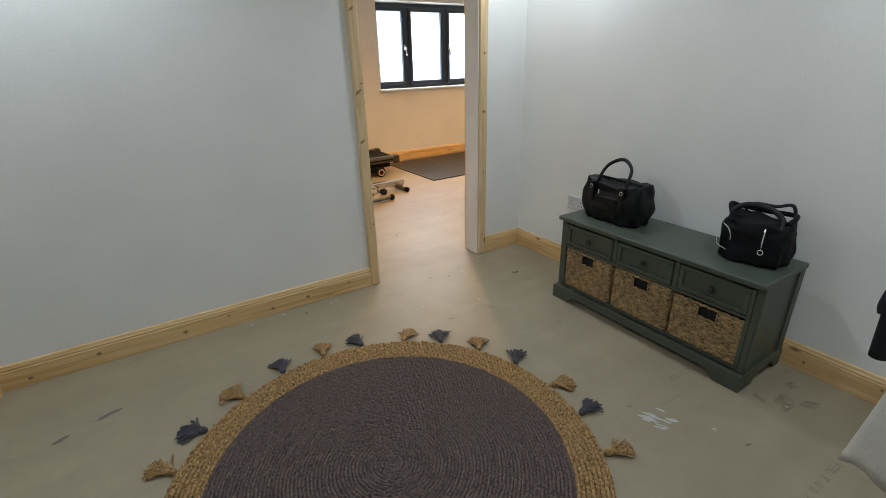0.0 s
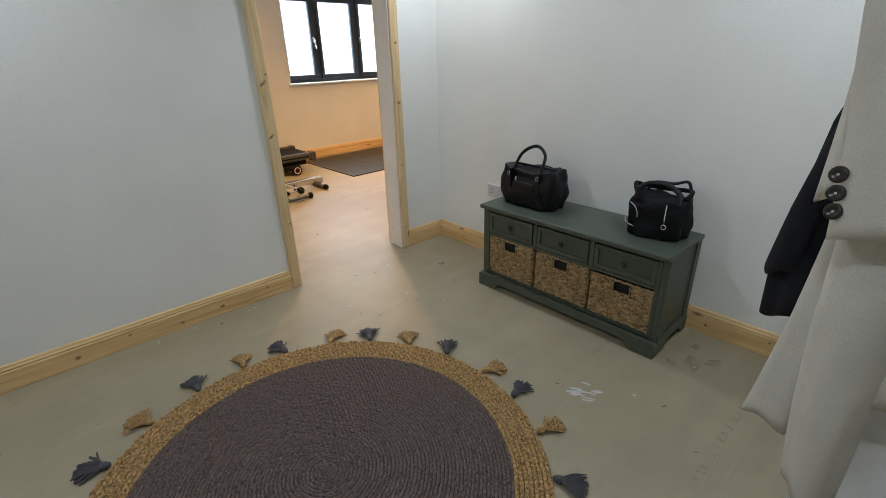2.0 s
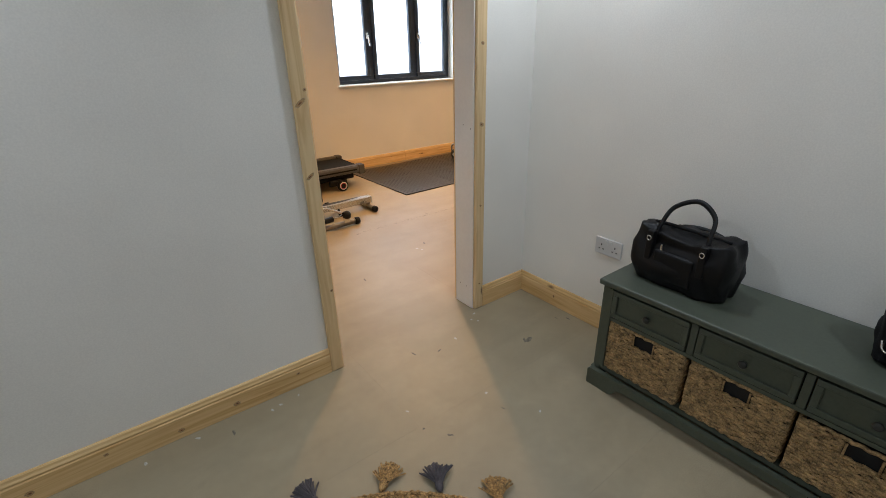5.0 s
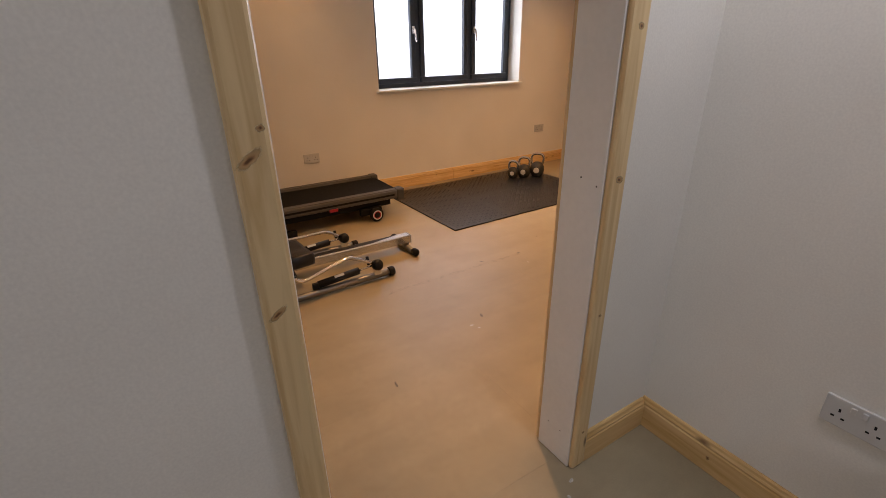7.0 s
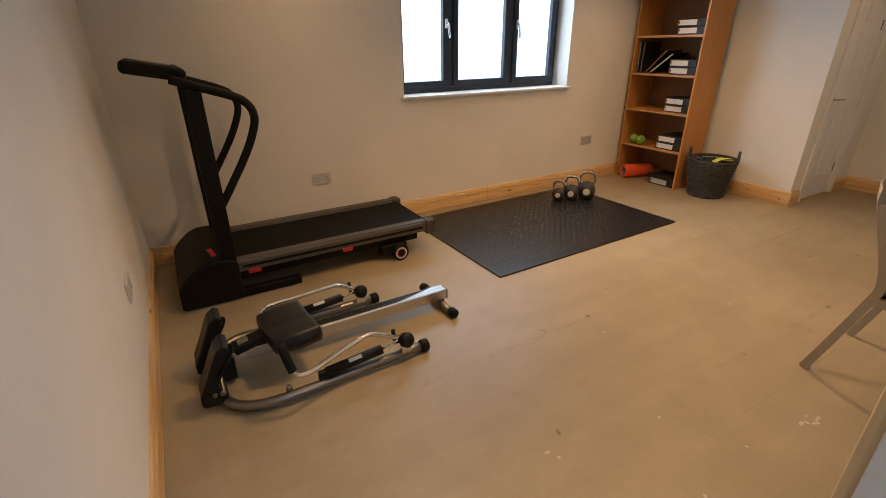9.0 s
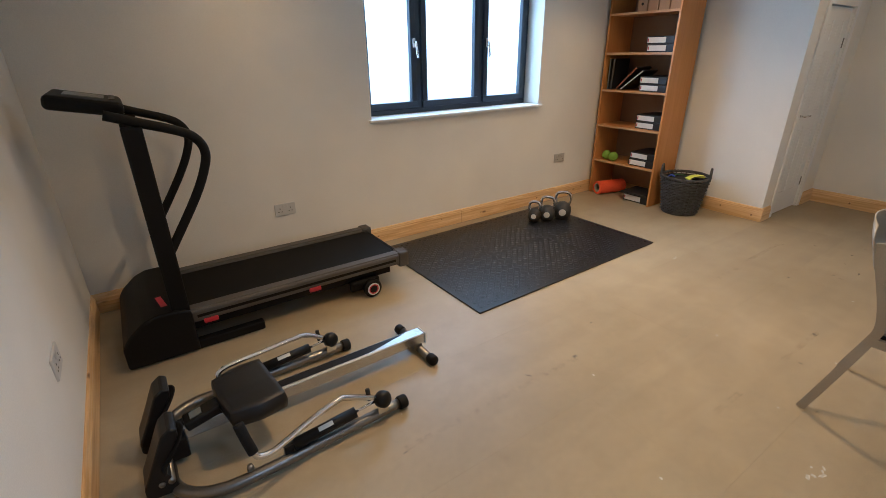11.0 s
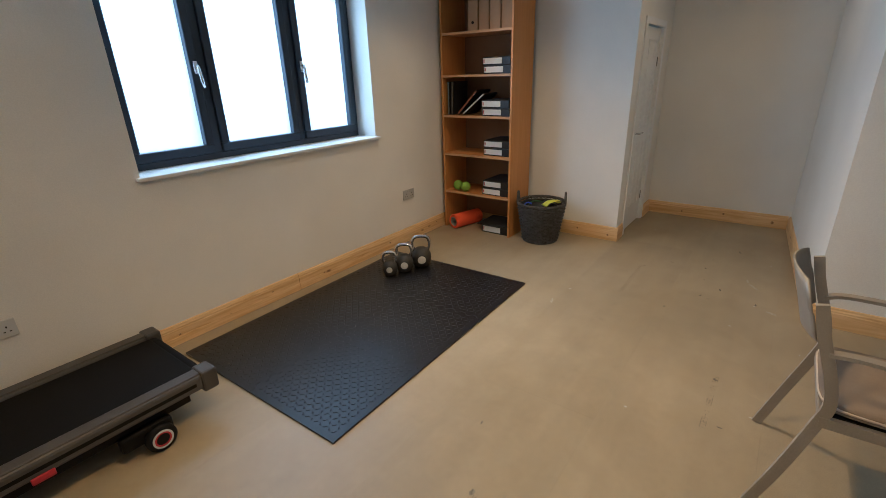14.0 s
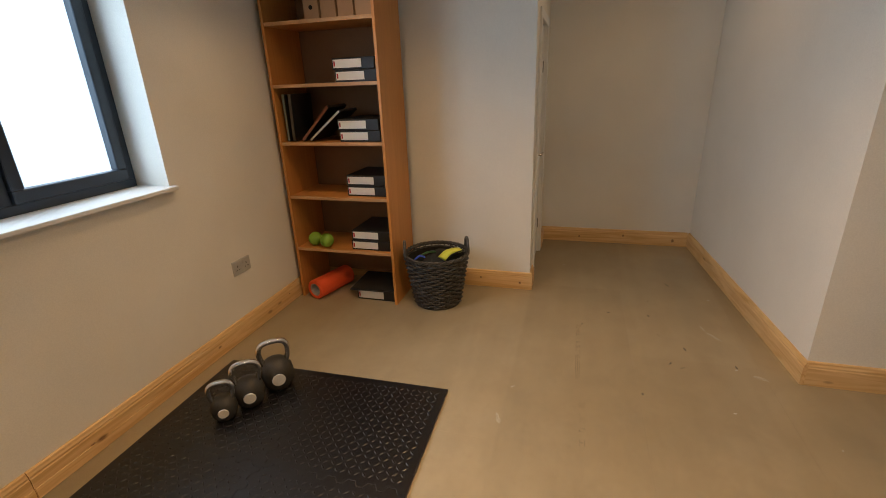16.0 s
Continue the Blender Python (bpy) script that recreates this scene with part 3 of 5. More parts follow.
def knot_wood():
    """A branch knot: dark heart, brown ring, then the pine around it."""
    m = mat("brown_knot", (0.3, 0.2, 0.1), 0.45, var=0.1, bump=0.05)
    n, l, p = nodes_of(m)
    co, info = n.new("ShaderNodeTexCoord"), n.new("ShaderNodeObjectInfo")
    ln = n.new("ShaderNodeVectorMath")
    ln.operation = "LENGTH"
    l.new(co.outputs["Object"], ln.inputs[0])
    no = n.new("ShaderNodeTexNoise")
    no.noise_dimensions = "4D"
    no.inputs["Scale"].default_value, no.inputs["Detail"].default_value = 2.2, 5
    l.new(co.outputs["Object"], no.inputs["Vector"])
    l.new(info.outputs["Random"], no.inputs["W"])
    ad = n.new("ShaderNodeMath")
    ad.operation = "MULTIPLY_ADD"
    ad.inputs[1].default_value = 0.62
    l.new(no.outputs["Fac"], ad.inputs[0])
    l.new(ln.outputs["Value"], ad.inputs[2])
    c = n.new("ShaderNodeValToRGB")
    e = c.color_ramp.elements
    e[0].position, e[0].color = 0.42, (0.13, 0.055, 0.02, 1)
    e[1].position, e[1].color = 1.0, (0.70, 0.525, 0.305, 1)
    for pos, col in ((0.6, (0.34, 0.18, 0.075, 1)), (0.84, (0.56, 0.37, 0.18, 1))):
        x = e.new(pos)
        x.color = col
    l.new(ad.outputs[0], c.inputs["Fac"])
    l.new(c.outputs[0], p.inputs["Base Color"])
    fade = n.new("ShaderNodeMapRange")
    fade.interpolation_type = "SMOOTHSTEP"
    fade.inputs["From Min"].default_value, fade.inputs["From Max"].default_value = 0.62, 1.15
    fade.inputs["To Min"].default_value, fade.inputs["To Max"].default_value = 1.0, 0.0
    l.new(ad.outputs[0], fade.inputs["Value"])
    l.new(fade.outputs[0], p.inputs["Alpha"])
    return m


KNOTMAT = knot_wood()
spots("trim_knot", [(DX0 - 0.042, HY - 0.0225, z, k) for z, k in ((0.932, 0.85), (1.205, 1.05), (1.62, 0.8))], 0.033, KNOTMAT, "y", "slanting dark branch knot in pine architrave", 0.36, 38)
spots("trim_knot", [(DX0 - 0.018, HY - 0.0225, z, k) for z, k in ((1.25, 0.8), (0.42, 0.8))], 0.013, KNOTMAT, "y", "small dark knot in pine architrave", 0.8, 10)
spots("trim_knot", [(DX1 + 0.036, HY - 0.0225, z, k) for z, k in ((1.034, 1.0), (1.394, 0.8), (0.16, 0.5), (0.62, 0.5))], 0.020, KNOTMAT, "y", "dark branch knot in pine architrave", 0.7, -15)
spots("trim_nail_hole", [(DX1 - 0.0006, HY + d, z, 1) for d, z in ((0.073, 1.026), (0.018, 1.012), (0.045, 0.13), (0.10, 0.13))], 0.0026, DARK, "x", "small dark nail hole", 1.0)
spots("trim_knot", [(x, HY - 0.0185, z, k) for x, z, k in ((1.066, 0.05, 1.2), (0.856, 0.037, 1), (0.4, 0.045, 1.2), (0.02, 0.06, 1.1), (1.33, 0.07, 0.7), (0.62, 0.07, 0.7), (-0.25, 0.035, 1.0))], 0.017, KNOTMAT, "y", "dark knot in pine skirting", 0.7)

spots("trim_knot", [(x, WY - 0.0185, z, k) for x, z, k in ((3.30, 0.06, 0.8), (3.62, 0.045, 1.0), (3.93, 0.075, 0.7), (4.38, 0.05, 1.1), (4.62, 0.03, 0.6), (5.12, 0.06, 1.0), (5.45, 0.04, 0.8), (5.80, 0.07, 0.7))], 0.015, KNOTMAT, "y", "dark knot in pine skirting", 0.7)
spots("trim_knot", [(AX - 0.0185, y, z, k) for y, z, k in ((3.95, 0.05, 1.2), (4.35, 0.075, 0.9), (4.72, 0.05, 0.8))], 0.018, KNOTMAT, "x", "dark knot in pine skirting", 0.8)
spots("trim_knot", [(EX - 0.0185, y, z, k) for y, z, k in ((5.12, 0.05, 1.0), (5.40, 0.07, 0.8))], 0.016, KNOTMAT, "x", "dark knot in pine skirting", 0.8)
spots("trim_knot", [(HX1 - 0.0185, y, z, k) for y, z, k in ((1.22, 0.05, 0.9), (2.92, 0.06, 0.8), (0.95, 0.075, 0.7))], 0.014, KNOTMAT, "x", "dark knot in pine skirting", 0.8)

# ---- storage bench ----
def storage_bench():
    b = thing("storage_bench", pose(2.557, 1.853, 0) @ Matrix.Diagonal((1, 0.975, 1.035, 1)), "sage green painted hallway bench with three drawers over baskets", "bench")
    part("top", box(-0.205, -0.56, 0.478, 0.178, 0.56, 0.502, 0.006), SAGE, b)
    for s in (-1, 1):
        p = box(-0.175, s * 0.535 - 0.012, 0.07, 0.172, s * 0.535 + 0.012, 0.477, 0.002)
        part("side_panel", p, SAGE, b)
        for x in (-0.148, 0.148):
            part("stile", box(x - 0.024, s * 0.551 - 0.004, 0.085, x + 0.024, s * 0.551 + 0.004, 0.477, 0.002), SAGE, b)
    part("back_panel", box(0.160, -0.52, 0.07, 0.170, 0.52, 0.477), SAGE, b)
    part("bottom_board", box(-0.172, -0.521, 0.078, 0.158, 0.521, 0.096), SAGE, b)
    part("rail", box(-0.174, -0.521, 0.322, -0.15, 0.521, 0.337, 0.002), SAGE, b)
    part("rail", box(-0.174, -0.521, 0.462, -0.15, 0.521, 0.477, 0.002), SAGE, b)
    for y in (-0.174, 0.174):
        part("divider", box(-0.174, y - 0.012, 0.338, -0.15, y + 0.012, 0.461, 0.001), SAGE, b)
    for y in (-0.514, 0.514):
        part("stile", box(-0.1785, y - 0.0085, 0.097, -0.150, y + 0.0085, 0.461, 0.001), SAGE, b)
    # plinth with bracket feet
    out = [(-0.56, 0), (-0.45, 0), (-0.43, 0.012), (-0.415, 0.032), (-0.39, 0.042), (0.39, 0.042), (0.415, 0.032), (0.43, 0.012), (0.45, 0), (0.56, 0), (0.56, 0.07), (0.552, 0.078), (-0.552, 0.078), (-0.56, 0.07)]
    bm = moved(prism(out, -0.012, 0.012), pose(-0.193, 0, 0, 0, 0, 90))
    part("plinth", bm, SAGE, b)
    for s in (-1, 1):
        o2 = [(-0.18, 0), (-0.09, 0), (-0.07, 0.03), (-0.05, 0.042), (0.08, 0.042), (0.10, 0.03), (0.12, 0), (0.17, 0), (0.17, 0.078), (-0.18, 0.078)]
        part("plinth", prism(o2, s * 0.549 - 0.011, s * 0.549 + 0.011), SAGE, b)
    for k in (-1, 0, 1):
        y = k * 0.348
        w = 0.157
        d = box(-0.170, y - w, 0.342, -0.155, y + w, 0.458)
        for q in ((y - w, 0.342, y + w, 0.362), (y - w, 0.438, y + w, 0.458), (y - w, 0.362, y - w + 0.022, 0.438), (y + w - 0.022, 0.362, y + w, 0.438)):
            d = box(-0.179, q[0], q[1], -0.1695, q[2], q[3], 0.002, 1, d)
        dr = part("drawer", d, SAGE, b)
        kn = moved(lathe([(0, 0.026), (0.010, 0.025), (0.0145, 0.020), (0.0135, 0.014), (0.006, 0.010), (0.005, 0.0), (0, 0.0)], 16), pose(-0.170, y, 0.400, 0, -90, 0))
        part("knob", kn, KNOB, dr, "dark round knob", True)
    return b


storage_bench()


def seagrass_basket():
    """A woven drawer basket: front faces -x."""
    s = thing("wicker_basket", pose(2.575, 1.885, 0.0965), "natural woven seagrass drawer basket with a handle slot", "basket", "baskets in the bench")
    hw, x0, x1, h = 0.163, -0.166, 0.145, 0.214
    # no real lining: a dark box stands for the shaded hollow behind the slot
    part("lining", box(x0 + 0.010, -hw + 0.010, 0.004, x1 - 0.01, hw - 0.010, 0.200), DARK, s)
    bm = bmesh.new()
    rows = 18
    corner = [(x0, -hw), (x0, hw), (x1, hw), (x1, -hw)]
    pts0 = []
    for i in range(4):
        a, b = Vector(corner[i]), Vector(corner[(i + 1) % 4])
        n = max(2, int((b - a).length / (0.008 if i == 0 else 0.03)))
        d = (b - a).normalized()
        nrm = Vector((d.y, -d.x))
        for k in range(n):
            pts0.append((a.lerp(b, k / n), nrm, k))
    for r in range(rows):
        z = 0.006 + r * (h - 0.012) / (rows - 1)
        hole = r in (13, 14, 15, 16)
        path = []
        for p, nrm, k in pts0:
            wob = 0.0034 * math.sin(k * math.pi / 2.5 + r * math.pi + 0.5 * math.sin(k * 0.21)) + random.uniform(-0.0012, 0.0012)
            path.append((p.x - nrm.x * wob * 0 + (-wob if p.x <= x0 + 1e-4 else 0), p.y + (wob if abs(abs(p.y) - hw) < 1e-4 and p.x > x0 else 0), z + random.uniform(-0.0016, 0.0016)))
        if hole:
            keep = [q for q in path if not (q[0] < x0 + 0.012 and abs(q[1]) < 0.042)]
            cut = next(i for i, q in enumerate(path) if q[0] < x0 + 0.012 and abs(q[1]) < 0.042)
            tube(keep[cut:] + keep[:cut], 0.0066, 6, bm)
        else:
            tube(path, 0.0066, 6, bm, close=True)
    part("weave", bm, SEAGRASS, s, "", True)
    rim = tube([(x0 - 0.004, -0.043, 0.150), (x0 - 0.004, 0.043, 0.150)], 0.0035, 6)
    for sy in (-1, 1):
        rim = tube([(x0 - 0.004, sy * 0.043, 0.146), (x0 - 0.004, sy * 0.043, 0.198)], 0.0035, 6, rim)
    part("slot_rim", rim, SEAGRASS, s, "", True)
    return s


first = seagrass_basket()
first.matrix_world = pose(2.557, 1.853 - 0.339, 0.0999) @ Matrix.Diagonal((1, 0.975, 1.035, 1))
for step in (0, 0.339):
    copy_thing(first, pose(2.557, 1.853 + step, 0.0999) @ Matrix.Diagonal((1, 0.975, 1.035, 1)))


# ---- bags ----
def soft(w, d, h, seed, cuts=14, top=0.75, sag=0.02, rough=0.012, power=0.30):
    """A slumped soft bag body of that width (y), depth (x) and height, standing on z = 0."""
    bm = bmesh.new()
    bmesh.ops.create_cube(bm, size=2.0)
    bmesh.ops.subdivide_edges(bm, edges=bm.edges[:], cuts=cuts, use_grid_fill=True)
    for v in bm.verts:
        c = v.co.copy()
        n = c.normalized()
        q = Vector([math.copysign(abs(a) ** power, a) for a in n])
        q = c.lerp(q / max(abs(q.x), abs(q.y), abs(q.z)), 0.6)
        q = q.lerp(n * 1.15, 0.26)
        f = (q.z + 1) / 2
        k = 1 + (top - 1) * max(0, f) ** 1.6
        bulge = 1 + 0.10 * math.sin(math.pi * min(1, max(0, f * 1.3)))
        p = Vector((q.x * d / 2 * k * bulge, q.y * w / 2 * (1 + (top ** 0.5 - 1) * f) , f * h))
        s = noise.noise(Vector((p.x * 9 + seed, p.y * 9, p.z * 9))) * rough + noise.noise(Vector((p.x * 26, p.y * 26 + seed, p.z * 22))) * rough * 0.5
        p += n * s
        if f > 0.6:
            p.z -= sag * (1 - (p.y / (w / 2)) ** 2) * (f - 0.6) / 0.4
        p.z = max(p.z, 0.0)
        v.co = p
    return bm


def ring(c, r, t, normal, bm=None):
    pts = []
    nx = Vector(normal).normalized()
    u = nx.cross(Vector((0, 0, 1))).normalized()
    w = nx.cross(u)
    for k in range(14):
        a = 2 * math.pi * k / 14
        pts.append(Vector(c) + u * r * math.cos(a) + w * r * math.sin(a))
    return tube(pts, t, 6, bm, close=True)


def holdall():
    b = thing("handbag", pose(2.557, 2.175, 0.5206, 0, 0, -4) @ Matrix.Diagonal((1, 0.97, 1.13, 1)), "black leather holdall with raised top handle and silver buckles", "bag")
    part("body", soft(0.375, 0.16, 0.205, 3.0, top=0.95, rough=0.026, sag=0.03), LEATHER, b, "", True)
    part("handle", tube(smooth_path([(-0.07, 0.100, 0.14), (-0.05, 0.096, 0.20), (-0.01, 0.078, 0.258), (0.012, 0.0, 0.290), (-0.01, -0.078, 0.258), (-0.05, -0.096, 0.20), (-0.07, -0.100, 0.14)]), 0.0085, 8), LEATHER, b, "", True)
    part("handle", tube(smooth_path([(0.06, 0.1, 0.13), (0.083, 0.09, 0.165), (0.095, 0.0, 0.176), (0.083, -0.09, 0.165), (0.06, -0.1, 0.13)]), 0.0085, 8), LEATHER, b, "", True)
    part("zip", tube(smooth_path([(0, 0.15, 0.190), (0, 0.08, 0.193), (0, -0.08, 0.192), (0, -0.15, 0.190)]), 0.006, 6), NYLON, b, "", True)
    for y in (-0.105, 0.105):
        part("strap", box(-0.097, y - 0.014, 0.08, -0.070, y + 0.014, 0.185, 0.004), LEATHER, b)
        part("buckle", ring((-0.100, y, 0.160), 0.0085, 0.0022, (1, 0, 0)), CHROME, b, "silver ring buckle", True)
    part("clasp", box(-0.102, 0.043, 0.130, -0.088, 0.053, 0.152, 0.003), CHROME, b, "silver clasp")
    part("front_flap", box(-0.097, -0.080, 0.025, -0.075, 0.080, 0.125, 0.008), LEATHER, b)
    return b


def tote():
    b = thing("handbag", pose(2.582, 1.475, 0.5206, 0, 0, 8) @ Matrix.Diagonal((1, 0.98, 1.06, 1)), "black fabric handbag with folded handles and silver zips", "bag")
    part("body", soft(0.262, 0.172, 0.190, 8.0, top=0.86, rough=0.030), NYLON, b, "", True)
    part("handle", tube(smooth_path([(-0.065, 0.09, 0.16), (-0.05, 0.095, 0.205), (-0.03, 0.05, 0.232), (-0.02, -0.03, 0.226), (-0.035, -0.085, 0.195), (-0.065, -0.095, 0.155)]), 0.011, 8, flat=0.6), LEATHER, b, "", True)
    part("handle", tube(smooth_path([(0.05, 0.085, 0.16), (0.055, 0.06, 0.215), (0.05, -0.03, 0.222), (0.055, -0.09, 0.235), (0.045, -0.115, 0.18)]), 0.011, 8, flat=0.6), LEATHER, b, "", True)
    part("top_edge", tube(smooth_path([(-0.05, -0.11, 0.185), (-0.01, -0.125, 0.205), (0.05, -0.10, 0.20), (0.06, 0.0, 0.195), (0.05, 0.1, 0.20), (0.0, 0.125, 0.215), (-0.05, 0.1, 0.19)]), 0.010, 8), NYLON, b, "", True)
    part("zip", tube(smooth_path([(-0.098, 0.11, 0.155), (-0.108, 0.085, 0.142), (-0.113, 0.07, 0.12), (-0.114, 0.066, 0.095)]), 0.003, 6), CHROME, b, "silver zip", True)
    part("zip", tube([(-0.100, -0.05, 0.165), (-0.114, -0.052, 0.11), (-0.117, -0.054, 0.085)], 0.003, 6), CHROME, b, "silver zip", True)
    part("zip_pull", ring((-0.118, -0.055, 0.074), 0.010, 0.0028, (1, 0, 0)), CHROME, b, "silver ring pull", True)
    part("zip", tube(smooth_path([(-0.096, 0.125, 0.088), (-0.108, 0.115, 0.066), (-0.114, 0.075, 0.052)]), 0.003, 6), CHROME, b, "silver zip", True)
    return b


holdall()
tote()


# ---- round rug ----
def braid(r, z, pitch, bm, stitch=0.0085):
    """One braided ring: bumps alternate inwards and outwards."""
    n = max(10, int(2 * math.pi * r / stitch) // 2 * 2)
    own = []
    prof = [(-0.5, 0.0), (-0.36, 0.72), (0.0, 1.0), (0.36, 0.72), (0.5, 0.0)]
    for k in range(n):
        a = 2 * math.pi * k / n
        h = z * (1.0 + 0.16 * (-1) ** k + random.uniform(-0.38, 0.28))
        sh = (0.10 * (-1) ** k + random.uniform(-0.16, 0.16)) * pitch
        own.append([bm.verts.new(((r + p * pitch * 1.04 + sh * q) * math.cos(a + q * 0.006 / r), (r + p * pitch * 1.04 + sh * q) * math.sin(a + q * 0.006 / r), 0.001 + h * q)) for p, q in prof])
    for k in range(n):
        a, b = own[k], own[(k + 1) % n]
        for j in range(4):
            bm.faces.new((a[j], b[j], b[j + 1], a[j + 1]))


def rug():
    g = thing("round_rug", pose(0.938, 1.808, 0), "round braided mauve-grey rug with jute border and tassels", "rug")
    bm, p = bmesh.new(), 0.0132
    r = 0.010
    while r < 0.655:
        braid(r, 0.0105, p, bm)
        r += p
    part("centre", bm, GREYJUTE, g, "mauve-grey braided jute spiral")
    bm = bmesh.new()
    r0 = r + 0.002
    p = 0.0163
    for k in range(8):
        braid(r0 + k * p - 0.0026, 0.0135, p, bm, 0.0100)
    part("border", bm, JUTE, g, "natural golden jute border")
    part("backing", lathe([(0, 0.0005), (0.772, 0.0005), (0.772, 0.003), (0, 0.003)], 96), DARK, g)
    outer = r0 + 7.25 * p
    for k in range(24):
        a = radians(TASSEL0 + k * 15)
        tas = bmesh.new()
        rnd = random.Random(k)
        turn = rnd.uniform(-0.5, 0.5)
        tas = moved(lathe([(0, 0.0), (0.007, 0.004), (0.011, 0.012), (0.0125, 0.022), (0.009, 0.028), (0, 0.029)], 10), pose(0, 0, 0.012, 0, 90, 0))
        for s in range(72):
            sp = rnd.gauss(0, 0.33)
            ln = rnd.uniform(0.055, 0.078)
            lift = rnd.uniform(0.002, 0.014)
            p0 = Vector((0.022, rnd.uniform(-0.006, 0.006), rnd.uniform(0.006, 0.018)))
            p2 = Vector((0.022 + ln * math.cos(sp), ln * math.sin(sp) + rnd.uniform(-0.004, 0.004), lift))
            p1 = p0.lerp(p2, 0.5) + Vector((0, rnd.uniform(-0.004, 0.004), 0.005))
            tube([p0, p1, p2], 0.0026, 4, tas)
        tas = moved(tas, pose(outer * math.cos(a), outer * math.sin(a), 0, 0, 0, math.degrees(a + turn)) @ Matrix.Scale(1.22, 4))
        part("tassel", tas, TASSEL_G if k % 2 == 0 else JUTE, g, "grey cotton tassel" if k % 2 == 0 else "natural jute tassel")
    return g


TASSEL0 = 44.0
rug()


# ---- coats on the open white door ----
def loft(rings, bm=None, closed_ends=True):
    own = bmesh.new()
    vs = [[own.verts.new(p) for p in rg] for rg in rings]
    for a, b in zip(vs, vs[1:]):
        n = len(a)
        for k in range(n):
            own.faces.new((a[k], a[(k + 1) % n], b[(k + 1) % n], b[k]))
    if closed_ends:
        own.faces.new(vs[0][::-1])
        own.faces.new(vs[-1])
    return join(bm, own)


def drape(levels, folds, seed, steps=56, rows=34):
    """Hanging cloth: rings of (z, x, y, half depth, half width) with folds that deepen downwards."""
    zs = [lv[0] for lv in levels]
    out = []
    for i in range(rows):
        z = zs[0] + (zs[-1] - zs[0]) * i / (rows - 1)
        cx, cy, dx, dy = [float(np.interp(-z, [-q for q in zs], [lv[c] for lv in levels])) for c in (1, 2, 3, 4)]
        f = i / (rows - 1)
        rg = []
        for k in range(steps):
            a = 2 * math.pi * k / steps
            m = 1 + f * 0.16 * math.sin(folds * a + seed + 0.6 * f) + 0.03 * noise.noise(Vector((math.cos(a) * 2, math.sin(a) * 2 + seed, z * 5)))
            rg.append((cx + dx * m * math.cos(a), cy + dy * m * math.sin(a), z + 0.015 * f * math.sin(2 * a + seed)))
        out.append(rg)
    return loft(out)


def open_door():
    d = thing("door_1", pose(1.655, 0.69, 0.008), "open white painted flush door with coats hung on it", "door", kind="structure")
    part("leaf", box(0, -0.76, 0, 0.038, 0.0, 1.98, 0.003), GLOSSW, d)
    for s, x in ((-1, 0.0), (1, 0.038)):
        hook = tube(smooth_path([(x, -0.08, 1.66), (x + s * 0.03, -0.08, 1.64), (x + s * 0.05, -0.08, 1.67)]), 0.006, 8)
        part("coat_hook", hook, CHROME, d, "chrome coat hook", True)


